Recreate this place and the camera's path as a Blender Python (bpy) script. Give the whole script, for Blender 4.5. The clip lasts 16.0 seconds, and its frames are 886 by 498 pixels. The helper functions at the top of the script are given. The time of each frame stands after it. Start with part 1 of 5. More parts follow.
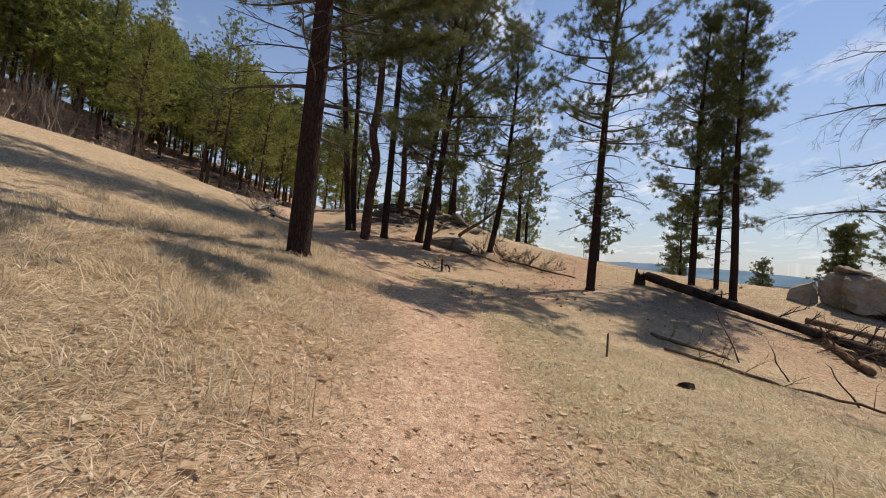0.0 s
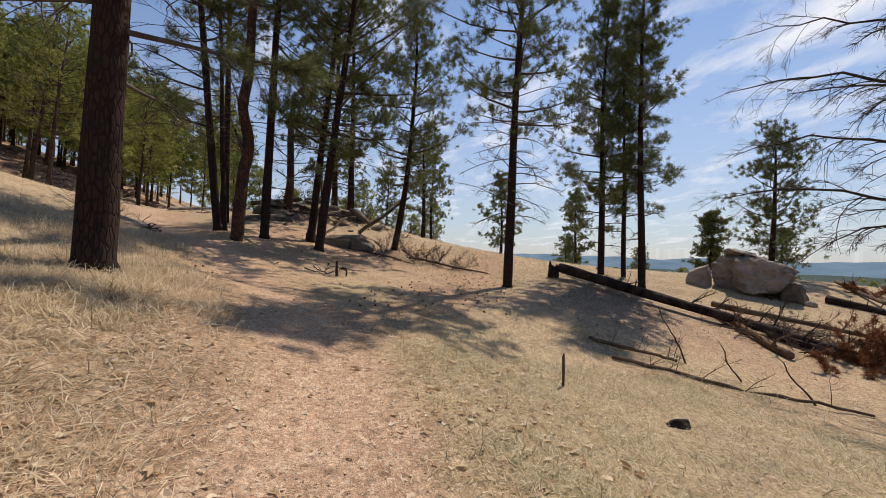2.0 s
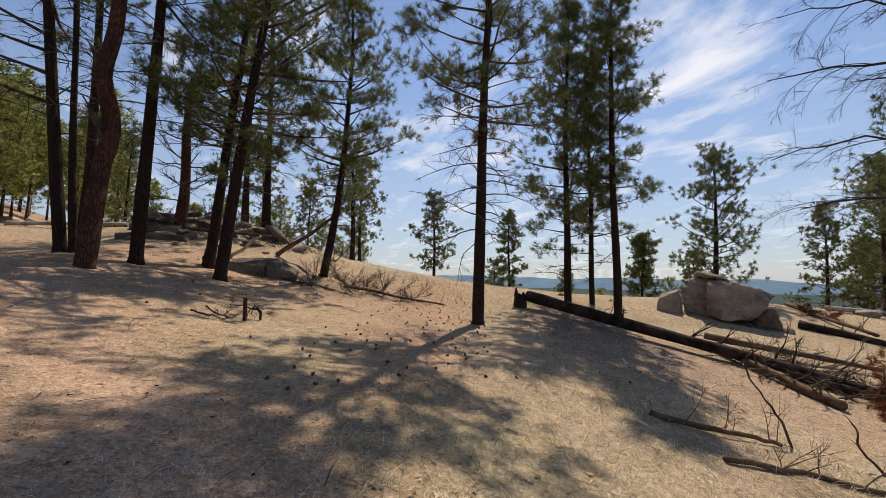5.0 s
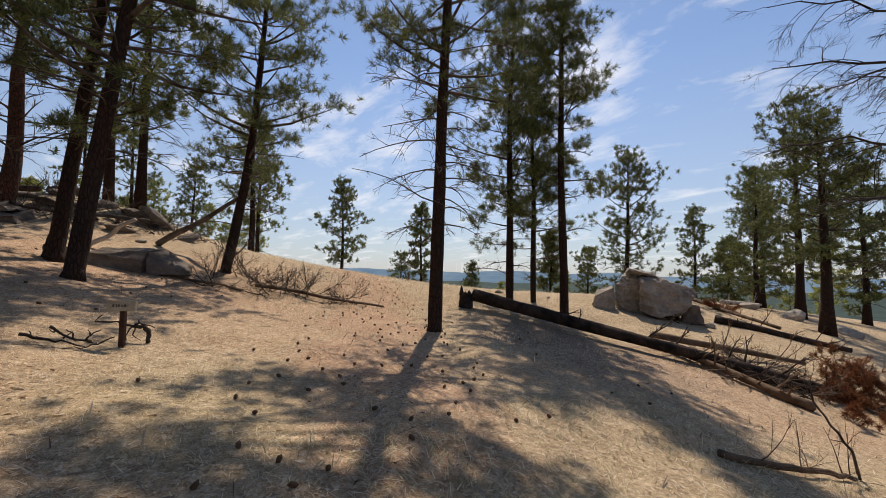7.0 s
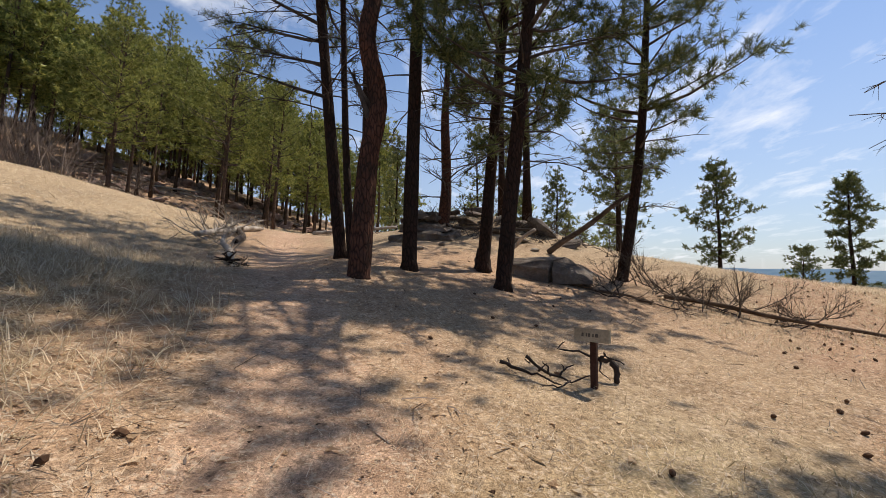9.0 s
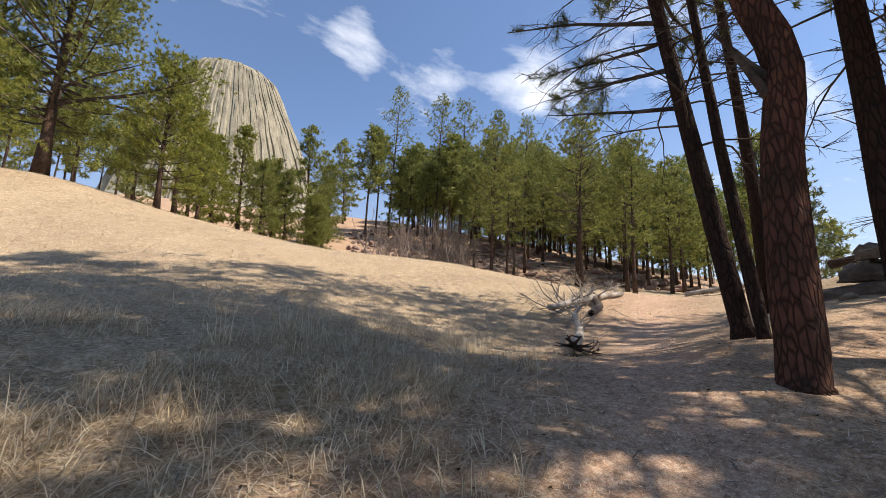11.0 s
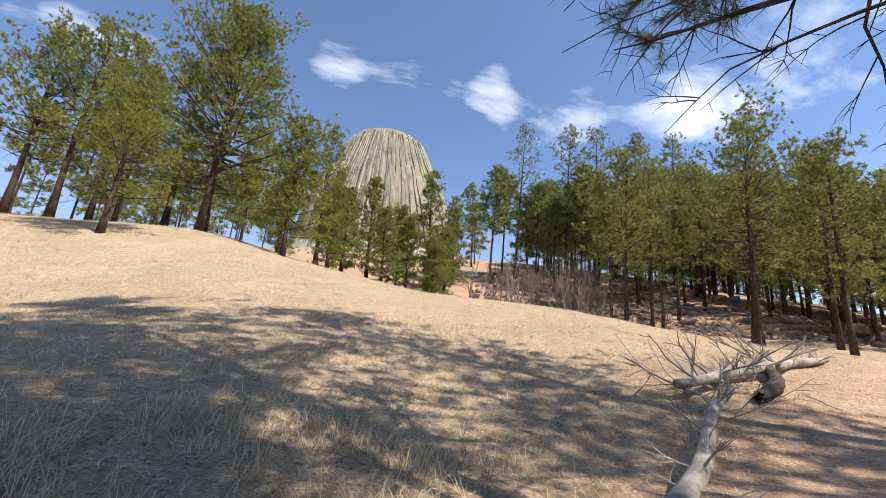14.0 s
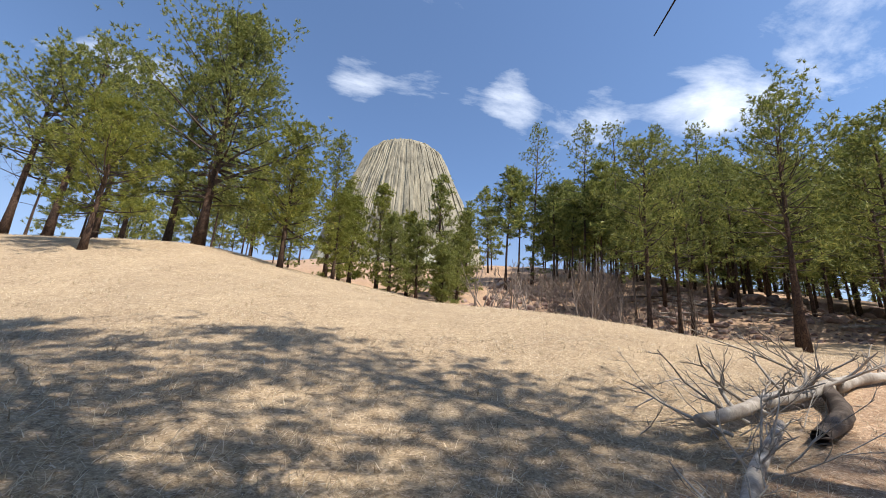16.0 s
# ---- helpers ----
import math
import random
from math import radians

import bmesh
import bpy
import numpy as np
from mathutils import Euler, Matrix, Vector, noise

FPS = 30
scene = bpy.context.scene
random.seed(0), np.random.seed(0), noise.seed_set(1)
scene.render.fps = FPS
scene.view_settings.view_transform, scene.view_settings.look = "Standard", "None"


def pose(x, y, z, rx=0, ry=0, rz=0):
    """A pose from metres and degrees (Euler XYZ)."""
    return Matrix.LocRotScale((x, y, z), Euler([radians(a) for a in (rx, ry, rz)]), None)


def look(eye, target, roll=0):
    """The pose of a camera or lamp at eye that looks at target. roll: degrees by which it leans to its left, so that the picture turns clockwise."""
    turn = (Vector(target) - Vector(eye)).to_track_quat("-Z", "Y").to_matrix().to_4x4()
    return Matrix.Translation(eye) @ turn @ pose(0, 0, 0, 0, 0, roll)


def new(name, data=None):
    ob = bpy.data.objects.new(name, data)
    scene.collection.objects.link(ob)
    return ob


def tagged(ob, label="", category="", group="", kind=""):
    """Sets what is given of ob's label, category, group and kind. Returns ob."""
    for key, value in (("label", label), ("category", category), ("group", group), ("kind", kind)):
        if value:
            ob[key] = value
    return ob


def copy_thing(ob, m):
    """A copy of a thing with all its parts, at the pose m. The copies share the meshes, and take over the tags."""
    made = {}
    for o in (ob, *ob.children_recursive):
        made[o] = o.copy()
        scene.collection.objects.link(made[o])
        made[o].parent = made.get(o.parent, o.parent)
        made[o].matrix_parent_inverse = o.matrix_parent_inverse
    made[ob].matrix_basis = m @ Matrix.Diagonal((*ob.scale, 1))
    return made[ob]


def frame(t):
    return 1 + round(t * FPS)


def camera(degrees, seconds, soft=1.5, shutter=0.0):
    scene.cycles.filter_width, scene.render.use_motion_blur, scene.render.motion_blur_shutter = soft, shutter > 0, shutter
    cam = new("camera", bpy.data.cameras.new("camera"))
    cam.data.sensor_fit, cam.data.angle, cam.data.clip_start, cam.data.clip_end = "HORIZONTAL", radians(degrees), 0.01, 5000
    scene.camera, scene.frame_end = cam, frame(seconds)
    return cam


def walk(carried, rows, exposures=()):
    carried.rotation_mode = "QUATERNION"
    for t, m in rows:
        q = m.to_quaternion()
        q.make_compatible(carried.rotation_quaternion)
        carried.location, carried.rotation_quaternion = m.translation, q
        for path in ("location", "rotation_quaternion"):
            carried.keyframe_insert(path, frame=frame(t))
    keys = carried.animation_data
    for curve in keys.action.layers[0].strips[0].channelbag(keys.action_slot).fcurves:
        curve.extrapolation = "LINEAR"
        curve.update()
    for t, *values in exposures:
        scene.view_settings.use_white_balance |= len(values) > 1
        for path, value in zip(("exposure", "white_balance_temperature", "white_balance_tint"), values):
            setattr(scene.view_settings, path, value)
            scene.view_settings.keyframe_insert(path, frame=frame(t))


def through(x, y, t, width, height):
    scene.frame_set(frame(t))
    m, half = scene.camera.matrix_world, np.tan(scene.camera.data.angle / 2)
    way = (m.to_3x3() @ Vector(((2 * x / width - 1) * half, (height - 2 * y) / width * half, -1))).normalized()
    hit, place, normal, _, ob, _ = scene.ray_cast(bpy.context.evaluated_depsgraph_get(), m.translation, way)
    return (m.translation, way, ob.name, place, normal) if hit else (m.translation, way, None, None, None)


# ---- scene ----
cam = camera(93.8, 16.0, soft=0.8)
METRES, EYE, TILT, LEAN, TURN = 20.0, 1.5, 0.2, -4.0, 0.0
ROWS = [
    (0.0, 0.0, 0.0, 0.0, 0.0, 0.0, -0.0),
    (0.5, 0.0009, 0.0305, -0.0012, -1.49, -0.78, -0.43),
    (1.0, 0.0053, 0.0621, -0.0012, -5.26, -1.44, 0.27),
    (1.5, 0.0076, 0.0938, -0.0012, -10.02, -1.11, 1.22),
    (2.0, 0.0119, 0.124, -0.0007, -13.25, -0.61, 2.4),
    (2.5, 0.0134, 0.1547, -0.0006, -15.3, 0.22, 3.3),
    (3.0, 0.0142, 0.1828, 0.0006, -16.72, 1.23, 3.73),
    (5.5, 0.0089, 0.3333, 0.0083, -27.76, 1.82, 2.38),
    (6.0, 0.0071, 0.3633, 0.01, -32.42, 1.26, 2.02),
    (6.5, 0.0043, 0.3937, 0.0103, -36.27, 0.8, 1.92),
    (7.0, -0.0026, 0.4236, 0.0122, -38.0, 0.4, 1.97),
    (7.5, -0.0091, 0.452, 0.0137, -35.03, 0.09, 2.38),
    (8.0, -0.0186, 0.4826, 0.0151, -25.69, 0.34, 2.75),
    (8.5, -0.0321, 0.5103, 0.018, -10.84, 1.25, 3.13),
    (9.0, -0.0465, 0.5402, 0.0217, 7.2, 3.1, 3.98),
    (9.5, -0.0624, 0.5678, 0.0273, 24.13, 6.29, 5.01),
    (10.0, -0.0746, 0.5955, 0.0334, 37.21, 9.82, 5.06),
    (12.5, -0.1527, 0.7522, 0.063, 68.07, 18.79, 0.07),
    (13.0, -0.1678, 0.7813, 0.0705, 70.39, 19.65, -0.81),
    (13.5, -0.1768, 0.8075, 0.078, 72.24, 20.45, -1.28),
    (14.0, -0.1908, 0.8303, 0.0836, 73.85, 21.17, -1.26),
    (14.5, -0.2077, 0.8517, 0.0916, 75.32, 21.7, -0.89),
    (15.0, -0.224, 0.8762, 0.0974, 76.55, 22.05, -0.46),
    (15.5, -0.2448, 0.8977, 0.1028, 77.27, 22.2, -0.26),
    (16.0, -0.2627, 0.918, 0.1105, 77.49, 22.2, -0.49),
]
walk(cam, [(t, pose(0, 0, EYE, TILT, LEAN, TURN) @ pose(METRES * x, METRES * y, METRES * z, 90 + pitch, roll, yaw)) for t, x, y, z, yaw, pitch, roll in ROWS],
     exposures=[(0.0, 0.16, 7100, 13), (3.0, 0.16, 7050, 13), (7.0, 0.18, 7050, 13), (9.5, 0.38, 6850, 12), (12.5, 0.86, 6650, 12), (16.0, 0.7, 6400, 10)])

# ---- light ----
SUN_AZ, SUN_EL = radians(43), radians(54)      # azimuth from +y towards +x
CLOUDS = [((-0.768, -0.031, 0.640), 5, 0.13), ((-0.763, 0.093, 0.640), 4.5, 0.11), ((-0.732, 0.302, 0.611), 4.5, 0.13), ((-0.659, 0.490, 0.571), 4.5, 0.11), ((-0.575, 0.614, 0.540), 6.5, 0.11), ((-0.511, 0.668, 0.541), 6.5, 0.10), ((-0.710, -0.421, 0.565), 6, 0.14), ((-0.648, -0.505, 0.569), 6, 0.08), ((0.716, 0.474, 0.513), 11, 0.1), ((0.819, 0.455, 0.350), 9, 0.05), ((0.339, 0.895, 0.290), 5, 0.09), ((0.699, 0.620, 0.357), 9, 0.05), ((0.486, 0.817, 0.311), 6, 0.09), ((-0.553, 0.629, 0.547), 6, 0.09)]
world = bpy.data.worlds.new("world")
scene.world = world
world.use_nodes = True


def link(nt, a, b):
    nt.links.new(a, b)


def build_sky():
    nt = world.node_tree
    nt.nodes.clear()
    out = nt.nodes.new("ShaderNodeOutputWorld")
    bg = nt.nodes.new("ShaderNodeBackground")
    bg.inputs["Strength"].default_value = 0.13
    sky = nt.nodes.new("ShaderNodeTexSky")
    sky.sky_type, sky.sun_disc = "NISHITA", False
    sky.sun_elevation, sky.sun_rotation = SUN_EL, SUN_AZ
    sky.altitude, sky.air_density, sky.dust_density, sky.ozone_density = 1300, 1.0, 0.25, 3.0
    co = nt.nodes.new("ShaderNodeTexCoord")
    sep = nt.nodes.new("ShaderNodeSeparateXYZ")
    link(nt, co.outputs["Generated"], sep.inputs[0])
    up = nt.nodes.new("ShaderNodeMath")
    up.operation = "MAXIMUM"
    link(nt, sep.outputs["Z"], up.inputs[0])
    up.inputs[1].default_value = 0.02
    add = nt.nodes.new("ShaderNodeMath")
    add.operation = "ADD"
    link(nt, up.outputs[0], add.inputs[0])
    add.inputs[1].default_value = 0.12
    div = nt.nodes.new("ShaderNodeVectorMath")
    div.operation = "DIVIDE"
    link(nt, co.outputs["Generated"], div.inputs[0])
    link(nt, add.outputs[0], div.inputs[1])
    mp = nt.nodes.new("ShaderNodeMapping")
    mp.inputs["Scale"].default_value = (1.5, 0.8, 0.0)
    mp.inputs["Rotation"].default_value = (0, 0, radians(8))
    mp.inputs["Location"].default_value = (3.1, 1.7, 0)
    link(nt, div.outputs[0], mp.inputs[0])
    big = nt.nodes.new("ShaderNodeTexNoise")
    big.inputs["Scale"].default_value, big.inputs["Detail"].default_value = 2.3, 9
    big.inputs["Roughness"].default_value, big.inputs["Distortion"].default_value = 0.62, 0.3
    link(nt, mp.outputs[0], big.inputs["Vector"])
    # thin cloud grows towards the sun's quarter
    dot = nt.nodes.new("ShaderNodeVectorMath")
    dot.operation = "DOT_PRODUCT"
    link(nt, co.outputs["Generated"], dot.inputs[0])
    dot.inputs[1].default_value = (math.sin(SUN_AZ), math.cos(SUN_AZ), 0.1)
    near = nt.nodes.new("ShaderNodeMapRange")
    link(nt, dot.outputs["Value"], near.inputs[0])
    near.inputs[1].default_value, near.inputs[2].default_value = -0.6, 1.0
    near.inputs[3].default_value, near.inputs[4].default_value = -0.09, 0.015
    total = nt.nodes.new("ShaderNodeMath")
    total.operation = "ADD"
    link(nt, big.outputs["Fac"], total.inputs[0])
    link(nt, near.outputs[0], total.inputs[1])
    # drifting banks of fair-weather cloud: direction, half-width in degrees, density
    for way, wide, thick in CLOUDS:
        aim = nt.nodes.new("ShaderNodeVectorMath")
        aim.operation = "DOT_PRODUCT"
        link(nt, co.outputs["Generated"], aim.inputs[0])
        aim.inputs[1].default_value = Vector(way).normalized()
        bank = nt.nodes.new("ShaderNodeMapRange")
        bank.interpolation_type = "SMOOTHSTEP"
        link(nt, aim.outputs["Value"], bank.inputs[0])
        bank.inputs[1].default_value, bank.inputs[2].default_value = math.cos(radians(wide)), 1.0
        bank.inputs[3].default_value, bank.inputs[4].default_value = 0.0, thick
        more = nt.nodes.new("ShaderNodeMath")
        more.operation = "ADD"
        link(nt, total.outputs[0], more.inputs[0])
        link(nt, bank.outputs[0], more.inputs[1])
        total = more
    ramp = nt.nodes.new("ShaderNodeValToRGB")
    ramp.color_ramp.elements[0].position, ramp.color_ramp.elements[1].position = 0.53, 0.80
    ramp.color_ramp.elements[1].color = (0.8, 0.8, 0.8, 1)
    link(nt, total.outputs[0], ramp.inputs[0])
    haze = nt.nodes.new("ShaderNodeMapRange")
    link(nt, sep.outputs["Z"], haze.inputs[0])
    haze.inputs[1].default_value, haze.inputs[2].default_value = 0.0, 0.45
    haze.inputs[3].default_value, haze.inputs[4].default_value = 0.8, 0.0
    dull = nt.nodes.new("ShaderNodeMixRGB")
    link(nt, haze.outputs[0], dull.inputs[0])
    link(nt, sky.outputs[0], dull.inputs[1])
    dull.inputs[2].default_value = (2.55, 2.95, 3.65, 1)
    mix = nt.nodes.new("ShaderNodeMixRGB")
    link(nt, ramp.outputs[0], mix.inputs[0])
    link(nt, dull.outputs[0], mix.inputs[1])
    mix.inputs[2].default_value = (6.6, 6.9, 7.4, 1)
    link(nt, mix.outputs[0], bg.inputs[0])
    link(nt, bg.outputs[0], out.inputs[0])


build_sky()
sun = new("sun", bpy.data.lights.new("sun", "SUN"))
sun.data.energy, sun.data.angle, sun.data.color = 4.4, radians(0.6), (1.0, 0.93, 0.82)
sun_way = Vector((math.cos(SUN_EL) * math.sin(SUN_AZ), math.cos(SUN_EL) * math.cos(SUN_AZ), math.sin(SUN_EL)))
sun.matrix_world = look(sun_way * 100, (0, 0, 0))


# ---- materials ----
def material(name, rough=0.9, spec=0.2):
    m = bpy.data.materials.new(name)
    m.use_nodes = True
    b = m.node_tree.nodes["Principled BSDF"]
    b.inputs["Roughness"].default_value = rough
    b.inputs["Specular IOR Level"].default_value = spec
    return m, m.node_tree, b


def node(nt, kind, **values):
    n = nt.nodes.new(kind)
    for key, value in values.items():
        n.inputs[key].default_value = value
    return n


def ramp(nt, source, stops):
    r = nt.nodes.new("ShaderNodeValToRGB")
    els = r.color_ramp.elements
    while len(els) < len(stops):
        els.new(0.5)
    for e, (p, c) in zip(els, stops):
        e.position, e.color = p, (*c, 1)
    link(nt, source, r.inputs[0])
    return r.outputs[0]


def mixed(nt, fac, a, b, mode="MIX"):
    m = nt.nodes.new("ShaderNodeMixRGB")
    m.blend_type = mode
    for s, v in zip(m.inputs, (fac, a, b)):
        if isinstance(v, bpy.types.NodeSocket):
            link(nt, v, s)
        elif isinstance(v, tuple):
            s.default_value = (*v, 1)
        else:
            s.default_value = v
    return m.outputs[0]


def noise_of(nt, vector, scale, detail=4, rough=0.6):
    n = node(nt, "ShaderNodeTexNoise", Scale=scale, Detail=detail, Roughness=rough)
    link(nt, vector, n.inputs["Vector"])
    return n.outputs["Fac"]


def place(nt, stretch=(1, 1, 1), own=False):
    c = nt.nodes.new("ShaderNodeTexCoord") if own else nt.nodes.new("ShaderNodeNewGeometry")
    m = nt.nodes.new("ShaderNodeMapping")
    m.inputs["Scale"].default_value = stretch
    link(nt, c.outputs["Object"] if own else c.outputs["Position"], m.inputs[0])
    return m.outputs[0]


def bumped(nt, b, height, strength, distance):
    n = nt.nodes.new("ShaderNodeBump")
    n.inputs["Strength"].default_value, n.inputs["Distance"].default_value = strength, distance
    link(nt, height, n.inputs["Height"])
    link(nt, n.outputs[0], b.inputs["Normal"])


def island_mat(name, stops, rough=0.8, sheen=0.0, through=0.0):
    """A scattered small thing: each loose piece takes its own shade."""
    m, nt, b = material(name, rough)
    g = nt.nodes.new("ShaderNodeNewGeometry")
    colour = ramp(nt, g.outputs["Random Per Island"], stops)
    patch = noise_of(nt, g.outputs["Position"], 0.7, 3)
    colour = mixed(nt, 0.35, colour, ramp(nt, patch, [(0.3, (0.55, 0.55, 0.5)), (0.7, (1.15, 1.1, 1.0))]), "MULTIPLY")
    link(nt, colour, b.inputs["Base Color"])
    if through:
        t = nt.nodes.new("ShaderNodeBsdfTranslucent")
        link(nt, colour, t.inputs[0])
        mx = nt.nodes.new("ShaderNodeMixShader")
        mx.inputs[0].default_value = through
        link(nt, b.outputs[0], mx.inputs[1])
        link(nt, t.outputs[0], mx.inputs[2])
        link(nt, mx.outputs[0], nt.nodes["Material Output"].inputs[0])
    return m


def bark_mat(name, dark, light, own_red=0.0):
    m, nt, b = material(name, 0.95, 0.1)
    v = place(nt, (1, 1, 0.28), own=True)
    vo = node(nt, "ShaderNodeTexVoronoi", Scale=16)
    vo.feature = "DISTANCE_TO_EDGE"
    link(nt, v, vo.inputs["Vector"])
    crack = ramp(nt, vo.outputs["Distance"], [(0.0, (0, 0, 0)), (0.16, (1, 1, 1))])
    fine = noise_of(nt, v, 45, 5, 0.7)
    large = noise_of(nt, place(nt, own=True), 1.6, 3)
    colour = mixed(nt, fine, dark, light)
    colour = mixed(nt, crack, mixed(nt, 0.75, colour, (0.012, 0.010, 0.009)), colour)
    colour = mixed(nt, ramp(nt, large, [(0.42, (0, 0, 0)), (0.62, (1, 1, 1))]), colour, mixed(nt, 0.6, colour, (0.03, 0.024, 0.02)))
    link(nt, colour, b.inputs["Base Color"])
    bumped(nt, b, mixed(nt, 0.35, crack, fine), 0.9, 0.03)
    return m


def rock_mat(name, a, b_, c, scale=1.0):
    m, nt, b = material(name, 0.95, 0.15)
    v = place(nt)
    n1, n2 = noise_of(nt, v, 1.3 * scale, 6), noise_of(nt, v, 14 * scale, 6, 0.7)
    colour = ramp(nt, n1, [(0.3, a), (0.5, b_), (0.72, c)])
    colour = mixed(nt, 0.5, colour, ramp(nt, n2, [(0.3, (0.35, 0.34, 0.33)), (0.7, (1.15, 1.12, 1.08))]), "MULTIPLY")
    lichen = ramp(nt, noise_of(nt, v, 5 * scale, 4, 0.75), [(0.62, (0, 0, 0)), (0.68, (1, 1, 1))])
    colour = mixed(nt, mixed(nt, 0.5, lichen, (0, 0, 0)), colour, (0.16, 0.17, 0.12))
    link(nt, colour, b.inputs["Base Color"])
    bumped(nt, b, n2, 0.8, 0.05 / scale)
    return m


def wood_mat(name, dark, light):
    m, nt, b = material(name, 0.9, 0.15)
    v = place(nt, own=True)
    n1, n2 = noise_of(nt, v, 3, 4), noise_of(nt, v, 40, 5, 0.7)
    colour = mixed(nt, ramp(nt, n1, [(0.35, (0, 0, 0)), (0.65, (1, 1, 1))]), dark, light)
    colour = mixed(nt, 0.6, colour, ramp(nt, n2, [(0.3, (0.4, 0.4, 0.4)), (0.7, (1.1, 1.1, 1.1))]), "MULTIPLY")
    link(nt, colour, b.inputs["Base Color"])
    bumped(nt, b, n2, 0.6, 0.01)
    return m


BARK = bark_mat("pine_bark", (0.024, 0.015, 0.012), (0.085, 0.046, 0.033))
BARK_RED = bark_mat("red_bark", (0.065, 0.029, 0.021), (0.19, 0.085, 0.055))
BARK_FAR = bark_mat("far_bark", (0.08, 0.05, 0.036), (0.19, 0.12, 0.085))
DEAD = wood_mat("dead_branch_wood", (0.05, 0.037, 0.03), (0.15, 0.12, 0.10))
BOUGH = wood_mat("dark_dead_bough", (0.022, 0.017, 0.015), (0.075, 0.058, 0.05))
GREY = wood_mat("bleached_wood", (0.24, 0.20, 0.165), (0.52, 0.47, 0.41))
CHAR = wood_mat("charred_wood", (0.016, 0.013, 0.012), (0.075, 0.052, 0.042))
BROWN = wood_mat("brown_wood", (0.09, 0.055, 0.036), (0.20, 0.135, 0.09))
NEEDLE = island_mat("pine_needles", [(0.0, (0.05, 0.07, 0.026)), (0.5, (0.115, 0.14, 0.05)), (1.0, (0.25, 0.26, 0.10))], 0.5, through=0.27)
# brighter copies of the pine needles, with the slope's sunlight put into the colour
OLIVE_SUN = island_mat("olive_sun_needles", [(0.0, (0.09, 0.115, 0.034)), (0.5, (0.215, 0.245, 0.065)), (1.0, (0.44, 0.43, 0.13))], 0.5, through=0.36)
NEEDLE_SUN = island_mat("young_sun_needles", [(0.0, (0.115, 0.143, 0.032)), (0.5, (0.230, 0.254, 0.052)), (1.0, (0.419, 0.390, 0.092))], 0.5, through=0.38)
RUST = island_mat("rust_needles", [(0.0, (0.10, 0.035, 0.018)), (0.5, (0.22, 0.08, 0.035)), (1.0, (0.33, 0.15, 0.07))], 0.8, through=0.15)
STRAW = island_mat("dry_grass", [(0.0, (0.27, 0.195, 0.115)), (0.4, (0.61, 0.49, 0.335)), (1.0, (0.89, 0.79, 0.62))], 0.65, through=0.45)
GREENISH = island_mat("greenish_grass", [(0.0, (0.22, 0.17, 0.10)), (0.25, (0.42, 0.38, 0.21)), (0.5, (0.60, 0.52, 0.35)), (1.0, (0.88, 0.80, 0.62))], 0.65, through=0.45)
GREYED = island_mat("greyed_grass", [(0.0, (0.22, 0.17, 0.125)), (0.5, (0.56, 0.47, 0.375)), (1.0, (0.82, 0.74, 0.62))], 0.7, through=0.45)
LEAF = island_mat("oak_litter", [(0.0, (0.40, 0.26, 0.155)), (0.5, (0.68, 0.52, 0.36)), (1.0, (0.88, 0.77, 0.61))], 0.65, through=0.45)
CONE = island_mat("cones", [(0.0, (0.03, 0.018, 0.012)), (1.0, (0.11, 0.06, 0.035))], 0.9)
GRIT = island_mat("grit", [(0.0, (0.24, 0.15, 0.10)), (0.5, (0.46, 0.33, 0.23)), (1.0, (0.68, 0.56, 0.43))], 0.95)
TWIG = island_mat("shrub_twigs", [(0.0, (0.11, 0.085, 0.072)), (1.0, (0.32, 0.26, 0.225))], 0.9)
ROCK = rock_mat("sandstone", (0.20, 0.165, 0.14), (0.34, 0.295, 0.25), (0.50, 0.45, 0.39))
ROCK_DARK = rock_mat("dark_sandstone", (0.09, 0.07, 0.06), (0.17, 0.14, 0.12), (0.30, 0.26, 0.22))
ROCK_PINK = rock_mat("pink_talus", (0.20, 0.13, 0.11), (0.33, 0.23, 0.195), (0.46, 0.36, 0.31))


def tower_mat():
    m, nt, b = material("phonolite", 0.95, 0.1)
    streak = noise_of(nt, place(nt, (0.16, 0.16, 0.012)), 1.0, 6, 0.7)
    patch = noise_of(nt, place(nt, (0.02, 0.02, 0.012)), 1.0, 4)
    fine = noise_of(nt, place(nt), 0.35, 6, 0.7)
    colour = ramp(nt, streak, [(0.3, (0.16, 0.142, 0.108)), (0.5, (0.32, 0.288, 0.218)), (0.7, (0.44, 0.395, 0.305))])
    colour = mixed(nt, 0.6, colour, ramp(nt, patch, [(0.35, (0.62, 0.62, 0.62)), (0.65, (1.15, 1.12, 1.05))]), "MULTIPLY")
    colour = mixed(nt, 0.5, colour, ramp(nt, fine, [(0.3, (0.6, 0.6, 0.6)), (0.7, (1.2, 1.2, 1.2))]), "MULTIPLY")
    link(nt, colour, b.inputs["Base Color"])
    bumped(nt, b, mixed(nt, 0.5, fine, streak), 0.8, 1.5)
    return m


TOWER = tower_mat()
TOWER_LOW = rock_mat("tower_foot", (0.26, 0.25, 0.19), (0.37, 0.355, 0.28), (0.46, 0.44, 0.36), 0.05)
POST = wood_mat("post_wood", (0.045, 0.022, 0.016), (0.10, 0.05, 0.036))
SIGN_BOARD = wood_mat("sign_board", (0.30, 0.25, 0.18), (0.48, 0.42, 0.32))
SIGN_INK = wood_mat("sign_letters", (0.08, 0.07, 0.06), (0.14, 0.12, 0.10))


